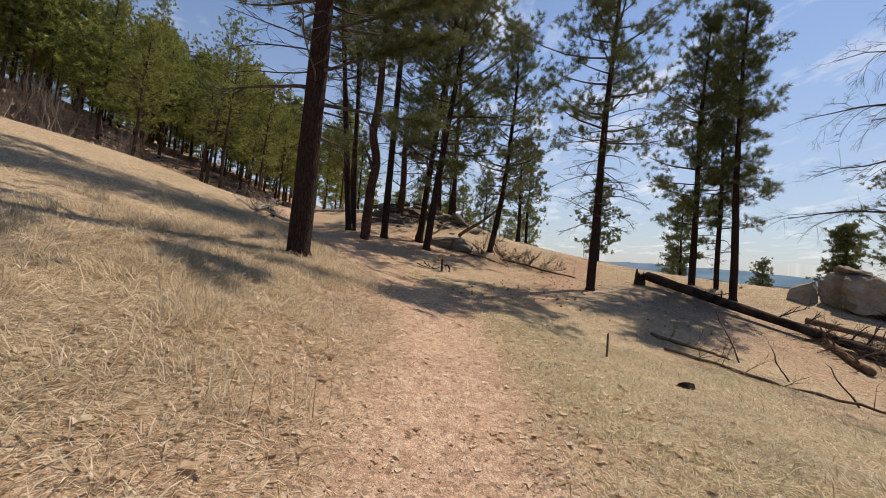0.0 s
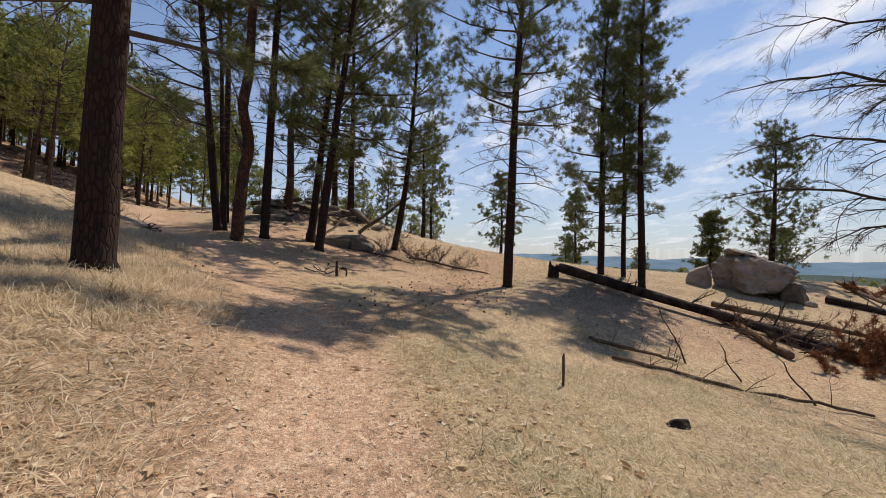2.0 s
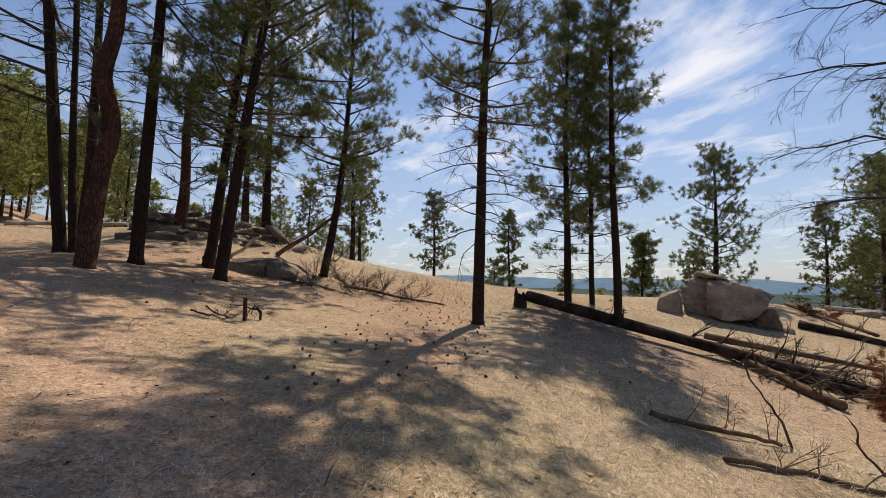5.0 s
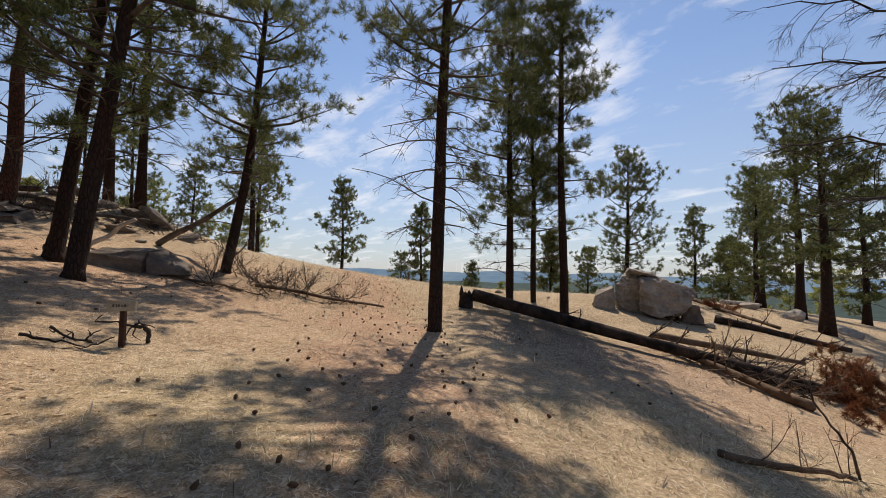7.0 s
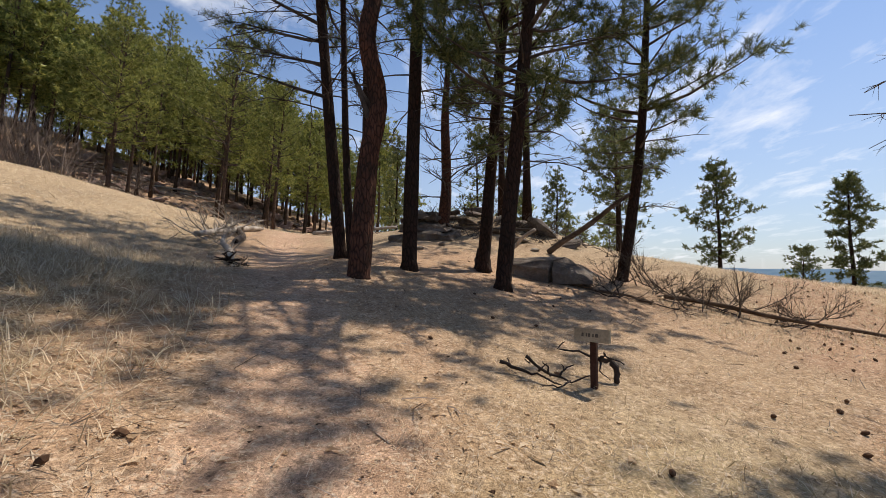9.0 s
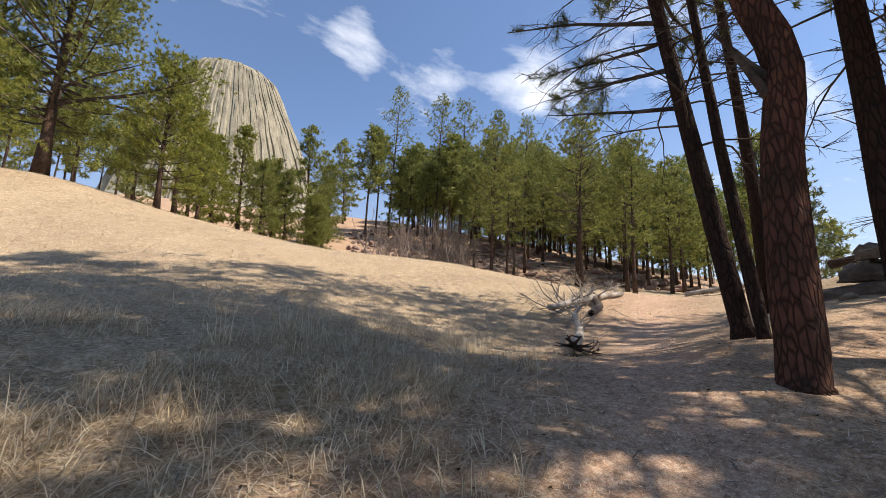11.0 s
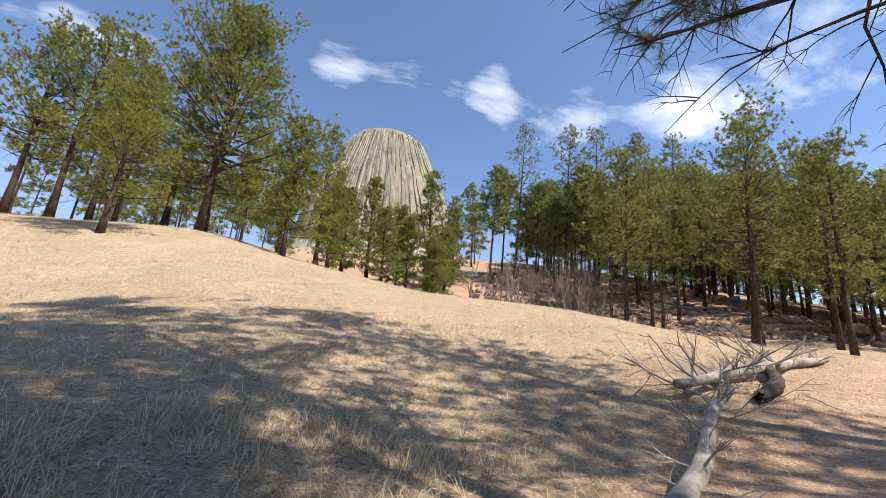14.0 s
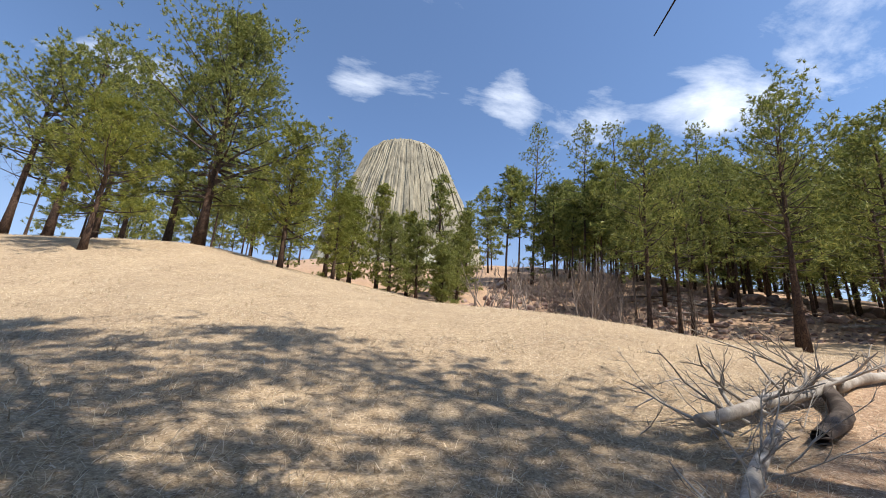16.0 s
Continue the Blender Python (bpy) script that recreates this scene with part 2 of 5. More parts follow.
def ground_mat():
    m, nt, b = material("ground_cover", 0.95, 0.1)
    v = place(nt)
    at = {}
    for key in ("trail", "duff", "green", "woods", "darkened"):
        a = nt.nodes.new("ShaderNodeAttribute")
        a.attribute_name = key
        at[key] = a.outputs["Fac"]
    n_big, n_mid, n_fine = noise_of(nt, v, 0.45, 4), noise_of(nt, v, 5.5, 5, 0.65), noise_of(nt, v, 70, 4, 0.75)
    streak = noise_of(nt, place(nt, (60, 14, 30)), 1.0, 4, 0.7)
    speck = node(nt, "ShaderNodeTexVoronoi", Scale=38)
    link(nt, v, speck.inputs["Vector"])
    straw = ramp(nt, n_mid, [(0.25, (0.27, 0.205, 0.135)), (0.5, (0.43, 0.345, 0.235)), (0.75, (0.57, 0.475, 0.34))])
    earth = ramp(nt, n_mid, [(0.25, (0.37, 0.245, 0.17)), (0.5, (0.53, 0.375, 0.275)), (0.75, (0.64, 0.485, 0.375))])
    litter = ramp(nt, n_mid, [(0.25, (0.30, 0.19, 0.125)), (0.5, (0.46, 0.315, 0.22)), (0.75, (0.58, 0.435, 0.325))])
    green = ramp(nt, n_mid, [(0.25, (0.27, 0.225, 0.13)), (0.55, (0.42, 0.365, 0.22)), (0.8, (0.55, 0.475, 0.31))])
    colour = mixed(nt, at["duff"], straw, litter)
    colour = mixed(nt, at["green"], colour, green)
    # tree shade by the log mixed into the ground colour, along with scorched litter
    colour = mixed(nt, at["darkened"], colour, mixed(nt, n_mid, (0.11, 0.085, 0.075), (0.24, 0.185, 0.15)))
    colour = mixed(nt, at["trail"], colour, earth)
    colour = mixed(nt, 0.7, colour, ramp(nt, n_big, [(0.3, (0.78, 0.74, 0.72)), (0.7, (1.1, 1.08, 1.05))]), "MULTIPLY")
    colour = mixed(nt, 0.75, colour, ramp(nt, n_fine, [(0.32, (0.30, 0.27, 0.25)), (0.66, (1.4, 1.38, 1.35))]), "MULTIPLY")
    colour = mixed(nt, 0.45, colour, ramp(nt, streak, [(0.3, (0.55, 0.52, 0.5)), (0.7, (1.25, 1.22, 1.18))]), "MULTIPLY")
    chips = ramp(nt, speck.outputs["Color"], [(0.70, (0, 0, 0)), (0.80, (1, 1, 1))])
    colour = mixed(nt, mixed(nt, 0.55, (0, 0, 0), chips), colour, (0.62, 0.50, 0.38))
    dark = node(nt, "ShaderNodeTexVoronoi", Scale=27)
    link(nt, v, dark.inputs["Vector"])
    chips = ramp(nt, dark.outputs["Color"], [(0.76, (0, 0, 0)), (0.84, (1, 1, 1))])
    colour = mixed(nt, mixed(nt, 0.5, (0, 0, 0), chips), colour, (0.12, 0.085, 0.06))
    tuft = ramp(nt, noise_of(nt, v, 19, 5, 0.75), [(0.36, (0.6, 0.57, 0.55)), (0.62, (1.36, 1.34, 1.3))])
    colour = mixed(nt, 0.6, colour, tuft, "MULTIPLY")
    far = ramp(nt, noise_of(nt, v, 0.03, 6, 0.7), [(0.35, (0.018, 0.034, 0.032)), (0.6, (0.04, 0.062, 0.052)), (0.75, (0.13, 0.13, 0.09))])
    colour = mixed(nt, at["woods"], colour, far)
    link(nt, colour, b.inputs["Base Color"])
    bumped(nt, b, mixed(nt, 0.5, n_fine, mixed(nt, 0.5, streak, n_mid)), 0.9, 0.03)
    return m


GROUND = ground_mat()


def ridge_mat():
    m, nt, b = material("hazed_ridge", 1.0, 0.0)
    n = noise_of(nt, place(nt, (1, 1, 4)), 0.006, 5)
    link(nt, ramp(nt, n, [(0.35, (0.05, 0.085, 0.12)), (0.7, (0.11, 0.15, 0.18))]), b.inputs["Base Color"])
    # blue emission stands in for the haze of distance
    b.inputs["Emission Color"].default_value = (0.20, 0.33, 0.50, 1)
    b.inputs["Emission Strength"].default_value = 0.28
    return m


HAZED_RIDGE = ridge_mat()


# ---- lie of the land ----
GX = np.array([-60, -36, -22, -13, -8, -4, 0, 5, 12, 24, 60.0])
GY = np.array([-15, 0, 7, 14, 20, 27, 38, 60.0])
LAND = np.array([
    [18.01, 11.3, 6.88, 3.99, 2.3, 0.82, -0.55, -1.88, -2.95, -3.71, -6.71],
    [17.19, 12.12, 6.4, 3.44, 2.05, 0.98, 0.11, -0.18, -1.75, -2.38, -4.57],
    [16.96, 12.35, 6.18, 3.28, 2.11, 1.25, 0.35, -0.5, -1.47, -1.79, -3.6],
    [16.19, 10.98, 6.5, 3.53, 2.49, 1.38, 0.64, 0.26, -0.4, -0.21, -2.5],
    [15.37, 10.05, 6.33, 3.39, 2.0, 2.08, 1.33, 0.7, 0.78, 0.53, -2.63],
    [14.68, 8.88, 6.54, 3.8, 2.63, 2.99, 2.6, 2.18, 1.19, -0.48, -3.69],
    [14.06, 7.65, 5.44, 4.15, 4.32, 4.48, 3.78, 2.48, 0.93, -1.44, -5.44],
    [12.58, 9.0, 5.96, 3.7, 2.51, 1.55, 0.74, 0.11, -0.52, -1.76, -8.05],
])


def spline(nodes, x):
    """Weights of a smooth curve through the nodes."""
    x = np.clip(x, nodes[0], nodes[-1])
    n = len(nodes)
    i = np.clip(np.searchsorted(nodes, x) - 1, 0, n - 2)
    h = nodes[i + 1] - nodes[i]
    s = (x - nodes[i]) / h
    w = np.zeros((len(x), n))
    r = np.arange(len(x))
    w[r, i] += 2 * s**3 - 3 * s * s + 1
    w[r, i + 1] += -2 * s**3 + 3 * s * s
    for j, c in ((i, s**3 - 2 * s * s + s), (i + 1, s**3 - s * s)):
        lo, hi = np.maximum(j - 1, 0), np.minimum(j + 1, n - 1)
        g = c * h / (nodes[hi] - nodes[lo])
        np.add.at(w, (r, hi), g)
        np.add.at(w, (r, lo), -g)
    return w


def lattice(x, y, size, seed):
    """Smooth random relief, -1 to 1."""
    x, y = np.asarray(x) / size, np.asarray(y) / size
    ix, iy = np.floor(x), np.floor(y)
    fx, fy = x - ix, y - iy
    fx, fy = fx * fx * (3 - 2 * fx), fy * fy * (3 - 2 * fy)

    def h(a, b):
        v = np.sin(a * 127.1 + b * 311.7 + seed * 74.7) * 43758.5453
        return (v - np.floor(v)) * 2 - 1
    return (h(ix, iy) * (1 - fx) + h(ix + 1, iy) * fx) * (1 - fy) + (h(ix, iy + 1) * (1 - fx) + h(ix + 1, iy + 1) * fx) * fy


TRAIL = [(0.1, -30), (0.0, -8), (0.0, 0), (0.15, 4), (0.05, 7), (-0.5, 9.7), (-1.6, 12), (-3.0, 15), (-4.4, 17.4), (-5.7, 19.6), (-7.6, 23), (-10.6, 29), (-14, 36), (-19, 46)]
FORK = [(0.0, 8), (1.2, 10.5), (3.2, 14), (5.2, 18), (7.0, 22), (9, 27)]


def off_line(line, x, y):
    best = np.full(np.shape(x), 1e9)
    for (ax, ay), (bx, by) in zip(line, line[1:]):
        dx, dy = bx - ax, by - ay
        s = np.clip(((x - ax) * dx + (y - ay) * dy) / (dx * dx + dy * dy), 0, 1)
        best = np.minimum(best, np.hypot(x - ax - s * dx, y - ay - s * dy))
    return best


def land(x, y):
    x, y = np.atleast_1d(np.asarray(x, float)), np.atleast_1d(np.asarray(y, float))
    z = np.einsum("nj,ji,ni->n", spline(GY, y), LAND, spline(GX, x))
    z = z + 1.1 * np.exp(-((x + 1.2) / 4.2) ** 2 - ((y - 30.8) / 3.0) ** 2)
    west, east = np.maximum(-60 - x, 0), np.maximum(x - 60, 0)
    north, south = np.maximum(y - 60, 0), np.maximum(-15 - y, 0)
    z = z + np.minimum(west * 0.16, 70)
    drop = (east * 0.16 + north * 0.13 + south * 0.08) * np.clip(1 - west / 200, 0, 1)
    z = z - 52 * (1 - np.exp(-drop / 52))
    rise = 0.6 * (y - 18.4) - 0.8 * (x + 5.4)  # the talus slope beyond the meadow
    z = z + np.clip((rise - 42) * 0.28, 0, 12) * np.clip(1.6 - rise / 200, 0, 1)
    r = np.hypot(x, y)
    near = np.clip(1 - r / 70, 0, 1)
    d = off_line(TRAIL, x, y)
    rough = np.clip((d - 0.4) / 1.2, 0.15, 1)
    z = z + near * rough * (0.05 * lattice(x, y, 0.9, 1) + 0.013 * lattice(x, y, 0.4, 2))
    z = z + np.clip((r - 70) / 100, 0, 1) * (3 * lattice(x, y, 70, 5) + 8 * lattice(x, y, 260, 6))
    return z - near * 0.06 * np.exp(-(d / 0.6) ** 2)


def on_land(x, y):
    return float(land(x, y)[0])


def trail_mask(x, y):
    wob = 0.18 * lattice(x, y, 0.8, 11) + 0.1 * lattice(x, y, 0.25, 12)
    return np.clip((0.75 + wob - off_line(TRAIL, x, y)) / 0.3, 0, 1)


def duff_mask(x, y):
    fork = np.clip((1.5 + 0.5 * lattice(x, y, 1.1, 13) - off_line(FORK, x, y)) / 0.8, 0, 1)
    grove = np.clip(1.25 - np.hypot((x + 0.5) / 6.5, (y - 21) / 6.0) + 0.25 * lattice(x, y, 1.7, 14), 0, 1)
    bank = np.clip(1.3 - np.abs(off_line(TRAIL, x, y) - 1.1) / 1.1 + 0.4 * lattice(x, y, 1.3, 15), 0, 1) * 0.75
    east = np.clip(1.2 - np.hypot((x - 9.5) / 4.5, (y - 12) / 4.0) + 0.5 * lattice(x, y, 1.2, 16), 0, 1) * 0.6
    rise = 0.6 * (y - 18.4) - 0.8 * (x + 5.4)
    talus = np.clip((rise - 37) / 5 + 0.5 * lattice(x, y, 2.1, 21), 0, 1) * np.clip((95 - rise) / 10, 0, 1) * 0.85
    return np.clip(np.maximum.reduce([fork, grove * 0.9, bank, east, talus]), 0, 1)


def green_mask(x, y):
    a = np.clip(1.3 - np.hypot((x - 2.0) / 1.3, (y - 7) / 4.5) + 0.35 * lattice(x, y, 0.7, 17), 0, 1)
    b = np.clip(1.2 - np.hypot((x - 0.2) / 2.6, (y - 12.8) / 2.0) + 0.4 * lattice(x, y, 0.8, 18), 0, 1) * 0.5
    return np.clip(np.maximum(a * 0.8, b), 0, 1) * (1 - trail_mask(x, y))


def scorch_shade_mask(x, y):
    """Dark ground round the charred log: scorched litter, with the pines' shade painted in."""
    a = np.clip(1.25 - np.hypot((x - 8.8) / 3.4, (y - 15.2) / 3.6) + 0.45 * lattice(x, y, 1.2, 19) + 0.2 * lattice(x, y, 0.4, 20), 0, 1)
    return a * 0.7


def mesh_of(name, verts, faces, mats, smooth=True, face_mat=None):
    me = bpy.data.meshes.new(name)
    me.from_pydata(verts, [], faces)
    for m in mats if isinstance(mats, (list, tuple)) else [mats]:
        me.materials.append(m)
    if face_mat is not None:
        me.polygons.foreach_set("material_index", np.asarray(face_mat, np.int32))
    me.polygons.foreach_set("use_smooth", np.full(len(me.polygons), smooth))
    me.update()
    return me


def graded(lo, hi, step, reach, grow=1.16):
    mid = list(np.arange(lo, hi + step / 2, step))
    a, s = [], step
    while (a[-1] if a else lo) > -reach:
        s *= grow
        a.append((a[-1] if a else lo) - s)
    b, s = [], step
    while (b[-1] if b else hi) < reach:
        s *= grow
        b.append((b[-1] if b else hi) + s)
    return np.array(a[::-1] + mid + b)


def build_ground():
    xs, ys = graded(-14, 13, 0.16, 4600, 1.07), graded(-2, 26, 0.16, 4600, 1.07)
    X, Y = np.meshgrid(xs, ys)
    x, y = X.ravel(), Y.ravel()
    z = land(x, y)
    nx, ny = len(xs), len(ys)
    i = (np.arange(ny - 1)[:, None] * nx + np.arange(nx - 1)[None, :]).ravel()
    faces = np.stack([i, i + 1, i + nx + 1, i + nx], 1)
    me = mesh_of("ground", np.stack([x, y, z], 1), faces, GROUND)
    r = np.hypot(x, y)
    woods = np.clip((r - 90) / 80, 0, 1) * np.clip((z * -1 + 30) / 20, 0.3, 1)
    for key, values in (("trail", trail_mask(x, y)), ("duff", duff_mask(x, y)), ("green", green_mask(x, y)), ("woods", woods), ("darkened", scorch_shade_mask(x, y))):
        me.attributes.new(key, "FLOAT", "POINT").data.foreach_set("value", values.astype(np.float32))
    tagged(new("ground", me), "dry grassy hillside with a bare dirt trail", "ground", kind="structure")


build_ground()


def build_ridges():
    """Wooded hills beyond the valley, their blue haze put into colour and glow."""
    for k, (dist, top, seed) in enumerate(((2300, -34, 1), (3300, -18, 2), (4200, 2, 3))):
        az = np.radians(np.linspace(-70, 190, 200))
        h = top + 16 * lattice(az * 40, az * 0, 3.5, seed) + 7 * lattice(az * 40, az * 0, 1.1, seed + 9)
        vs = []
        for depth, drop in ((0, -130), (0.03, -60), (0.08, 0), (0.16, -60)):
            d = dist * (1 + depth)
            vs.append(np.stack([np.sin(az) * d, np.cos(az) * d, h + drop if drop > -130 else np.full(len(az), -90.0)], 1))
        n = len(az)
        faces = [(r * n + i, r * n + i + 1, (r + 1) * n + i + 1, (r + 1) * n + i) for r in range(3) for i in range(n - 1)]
        tagged(new("backdrop", mesh_of("backdrop", np.concatenate(vs), faces, HAZED_RIDGE)), "blue forested hills on the far horizon", "hills", kind="structure")


build_ridges()


# ---- mesh tools ----
class Soup:
    """Loose tubes and blades gathered into one mesh."""

    def __init__(self):
        self.v, self.f, self.n = [], [], 0

    def add(self, verts, faces):
        self.v.append(np.asarray(verts, float))
        self.f.extend([tuple(i + self.n for i in f) for f in faces])
        self.n += len(verts)

    def tube(self, points, radii, sides=6, rough=0.0, rng=None, close=True):
        pts = np.asarray(points, float)
        n = len(pts)
        tang = np.gradient(pts, axis=0)
        tang /= np.linalg.norm(tang, axis=1)[:, None] + 1e-9
        ref = np.array([1.0, 0, 0]) if abs(tang[0][0]) < 0.8 else np.array([0, 1.0, 0])
        rings = []
        for p, t, r in zip(pts, tang, radii):
            a = np.cross(t, ref)
            a /= np.linalg.norm(a) + 1e-9
            b = np.cross(t, a)
            ang = np.arange(sides) * 2 * np.pi / sides
            rr = np.full(sides, r)
            if rough and rng is not None:
                rr = rr * (1 + rng.uniform(-rough, rough, sides))
            rings.append(p + np.outer(np.cos(ang) * rr, a) + np.outer(np.sin(ang) * rr, b))
        faces = [(k * sides + j, k * sides + (j + 1) % sides, (k + 1) * sides + (j + 1) % sides, (k + 1) * sides + j)
                 for k in range(n - 1) for j in range(sides)]
        if close:
            faces.append(tuple(range(sides))[::-1])
            faces.append(tuple((n - 1) * sides + j for j in range(sides)))
        self.add(np.concatenate(rings), faces)

    def mesh(self, name, mat, smooth=True):
        return mesh_of(name, np.concatenate(self.v) if self.v else np.zeros((0, 3)), self.f, mat, smooth)


def part(name, me, parent, label=""):
    ob = new(name, me)
    ob.parent = parent
    return tagged(ob, label) if label else ob


def thing(name, x, y, label, category, group="", z=None, sink=0.0):
    ob = new(name)
    ob.empty_display_size = 0.2
    ob.location = (x, y, (on_land(x, y) if z is None else z) - sink)
    return tagged(ob, label, category, group)


def unit(v):
    v = np.asarray(v, float)
    return v / (np.linalg.norm(v) + 1e-9)


def blades(pos, axis, count, length, width, spread, rng):
    """Sprays of thin needle blades round each place: arrays of triangles."""
    n = len(pos)
    d = rng.normal(size=(n, count, 3))
    d /= np.linalg.norm(d, axis=2)[..., None]
    d = d * spread + axis[:, None, :] * (1.25 - spread * 0.5)
    d /= np.linalg.norm(d, axis=2)[..., None] + 1e-9
    side = np.cross(d, rng.normal(size=(n, count, 3)))
    side /= np.linalg.norm(side, axis=2)[..., None] + 1e-9
    ln = length * rng.uniform(0.7, 1.25, (n, count, 1))
    root = pos[:, None, :] + d * ln * 0.08 - axis[:, None, :] * rng.uniform(0, length * 0.7, (n, count, 1))
    tip = root + d * ln
    tri = np.stack([root - side * width / 2, root + side * width / 2, tip], 2).reshape(-1, 3)
    return tri


def blade_mesh(name, tri, mat):
    return mesh_of(name, tri, np.arange(len(tri)).reshape(-1, 3), mat, False)


def limb_line(start, az, rise, length, droop, rng, n=6, wob=0.06):
    pts, p = [np.array(start, float)], np.array(start, float)
    el = rise
    for k in range(n - 1):
        az += rng.normal(0, wob * 2)
        el += droop / (n - 1) + rng.normal(0, wob)
        p = p + length / (n - 1) * np.array([math.cos(el) * math.sin(az), math.cos(el) * math.cos(az), math.sin(el)])
        pts.append(p)
    return np.array(pts)


def dead_limb(soup, start, az, rise, length, droop, rng, r=0.02, level=2, kids=5, sides=4, twigs=None):
    line = limb_line(start, az, rise, length, droop, rng, 6 if level else 4, 0.1)
    soup.tube(line, np.linspace(r, r * 0.25, len(line)), sides, close=False)
    if level:
        for _ in range(kids):
            s = rng.uniform(0.25, 0.95)
            k = min(int(s * 5), 4)
            p = line[k] + (line[k + 1] - line[k]) * (s * 5 - k)
            dead_limb(twigs or soup, p, az + rng.choice([-1, 1]) * rng.uniform(0.4, 1.1), rise + rng.normal(0, 0.3), length * (1.05 - s) * rng.uniform(0.35, 0.7) + 0.12,
                      droop * 0.8 + rng.normal(0, 0.2), rng, r * 0.5, level - 1, max(kids - 2, 2), 3)


def pine(x, y, height, radius, seed, crown=0.35, spread=2.2, limbs=46, twigs=8, lean=(0, 0), bend=0.12, dead=10, fine=1.0,
         needle=None, bark=None, label="", dead_drop=-0.5, top_taper=0.75, sides=14, group="", low_dead=0.12, curve=(0, 0), crown_full=1.0, z=None, extra=(), kinks=(), lush=1.0):
    """A ponderosa pine: scaled trunk, live limbs with needle sprays, dead lower branches. fine: 1 near, 2 or more far off."""
    rng = np.random.default_rng(seed)
    near = fine < 1.6
    tree = thing("pine_tree", x, y, label or "tall ponderosa pine with dark furrowed bark", "tree", group, z=z, sink=0.12)
    n = (46 if kinks else 22) if near else 8
    hs = np.linspace(0, 1, n)
    ph = rng.uniform(0, 6.28, 4)
    cx = lean[0] * hs * height + curve[0] * np.sin(hs * np.pi) + bend * np.sin(hs * 5 + ph[0]) * hs + 0.3 * bend * np.sin(hs * 13 + ph[1]) * hs
    cy = lean[1] * hs * height + curve[1] * np.sin(hs * np.pi) + bend * np.sin(hs * 4 + ph[2]) * hs + 0.3 * bend * np.sin(hs * 11 + ph[3]) * hs
    for at_h, dx, dy, wide in kinks:
        g = np.exp(-((hs * height - at_h) / wide) ** 2)
        cx, cy = cx + dx * g, cy + dy * g
    axis = np.stack([cx, cy, hs * height], 1)
    rad = radius * (1 - hs) ** top_taper + 0.015
    rad[0] *= 1.4
    if near:
        axis = np.insert(axis, 1, axis[0] + (axis[1] - axis[0]) * 0.3, 0)
        rad = np.insert(rad, 1, radius * 1.06)
        hs = np.insert(hs, 1, hs[1] * 0.3)
    body = Soup()
    body.tube(axis, rad, sides if near else 6, 0.06, rng)
    part("trunk", body.mesh("trunk", bark or BARK), tree)

    def on_axis(f):
        return np.array([np.interp(f, hs, axis[:, k]) for k in range(3)]), float(np.interp(f, hs, rad))
    rest, pos, way = Soup(), [], []
    whorl = 0.55 / height
    for k in range(limbs):
        f = crown + (0.985 - crown) * ((k + rng.uniform(0, 1)) / limbs) ** 0.9
        f = min(0.985, round(f / whorl) * whorl + rng.normal(0, 0.22) * whorl)
        p, r = on_axis(f)
        g = min(1.0, max(0.0, (f - crown) / (1 - crown)))
        prof = min(1, 0.6 + 1.8 * g) * (1 - g ** (1.25 if near else 1.8)) ** 0.5 + 0.13
        az = k * 2.4 + rng.uniform(-0.5, 0.5)
        uneven = 0.82 + 0.3 * math.sin(az * 2 + ph[0] + g * 9) * math.sin(g * 14 + ph[1])
        L = spread * prof * uneven * rng.uniform(0.6, 1.2) * (1 if rng.random() > 0.12 else 1.3)
        rise = -0.12 + 0.85 * g + rng.normal(0, 0.14)
        line = limb_line(p, az, rise, L, 0.45, rng, 6)
        wood = Soup() if near else rest
        if fine < 3.2:
            wood.tube(line, np.linspace(min(r * 0.5, 0.012 + 0.016 * L), 0.006, 6), 4 if near else 3, close=False)
        m = max(3, int(twigs * crown_full * (0.45 + 0.6 * L / spread) * (1.9 if near else 1.25)))
        banks = max(2, int(1.4 + 1.25 * L))
        for c in range(banks):
            s = 1.0 if c == 0 else rng.uniform(0.35, 0.97)
            q = min(int(s * 5), 4)
            base = line[q] + (line[q + 1] - line[q]) * (s * 5 - q)
            d = unit(line[q + 1] - line[q])
            out = unit(d * 0.9 + rng.normal(size=3) * [0.8, 0.8, 0.3] + [0, 0, 0.35])
            heart = base + out * (0.1 + (0.0 if c == 0 else rng.uniform(0.1, 0.32) * (0.5 + 0.3 * L)))
            if near:
                wood.tube([base, heart], [0.009, 0.004], 3, close=False)
            wide = rng.uniform(0.17, 0.33) * (0.75 + 0.14 * L) * (1 if near else 1.2)
            off = rng.normal(size=(max(2, m // banks), 3)) * [1, 1, 0.55]
            pos.append(heart + off * wide)
            w = off * 0.55 + d * 0.5 + [0, 0, 0.65]
            way.append(w / (np.linalg.norm(w, axis=1)[:, None] + 1e-9))
        if near:
            part("limb", wood.mesh("limb", DEAD), tree)
    hung, hung_way = [], []
    for (f, az, rise, L, n_live) in extra:
        p, r = on_axis(f)
        wood = Soup()
        line = limb_line(p, az, rise, L, 0.05, rng, 7, 0.05)
        wood.tube(line, np.linspace(0.05 if n_live else 0.08, 0.008, 7), 6, close=False)
        for _ in range(n_live):
            s = rng.uniform(0.45, 1.0)
            q = min(int(s * 6), 5)
            base = line[q] + (line[q + 1] - line[q]) * (s * 6 - q)
            t = unit(unit(line[q + 1] - line[q]) + rng.normal(size=3) * 0.6)
            end = base + t * rng.uniform(0.15, 0.6)
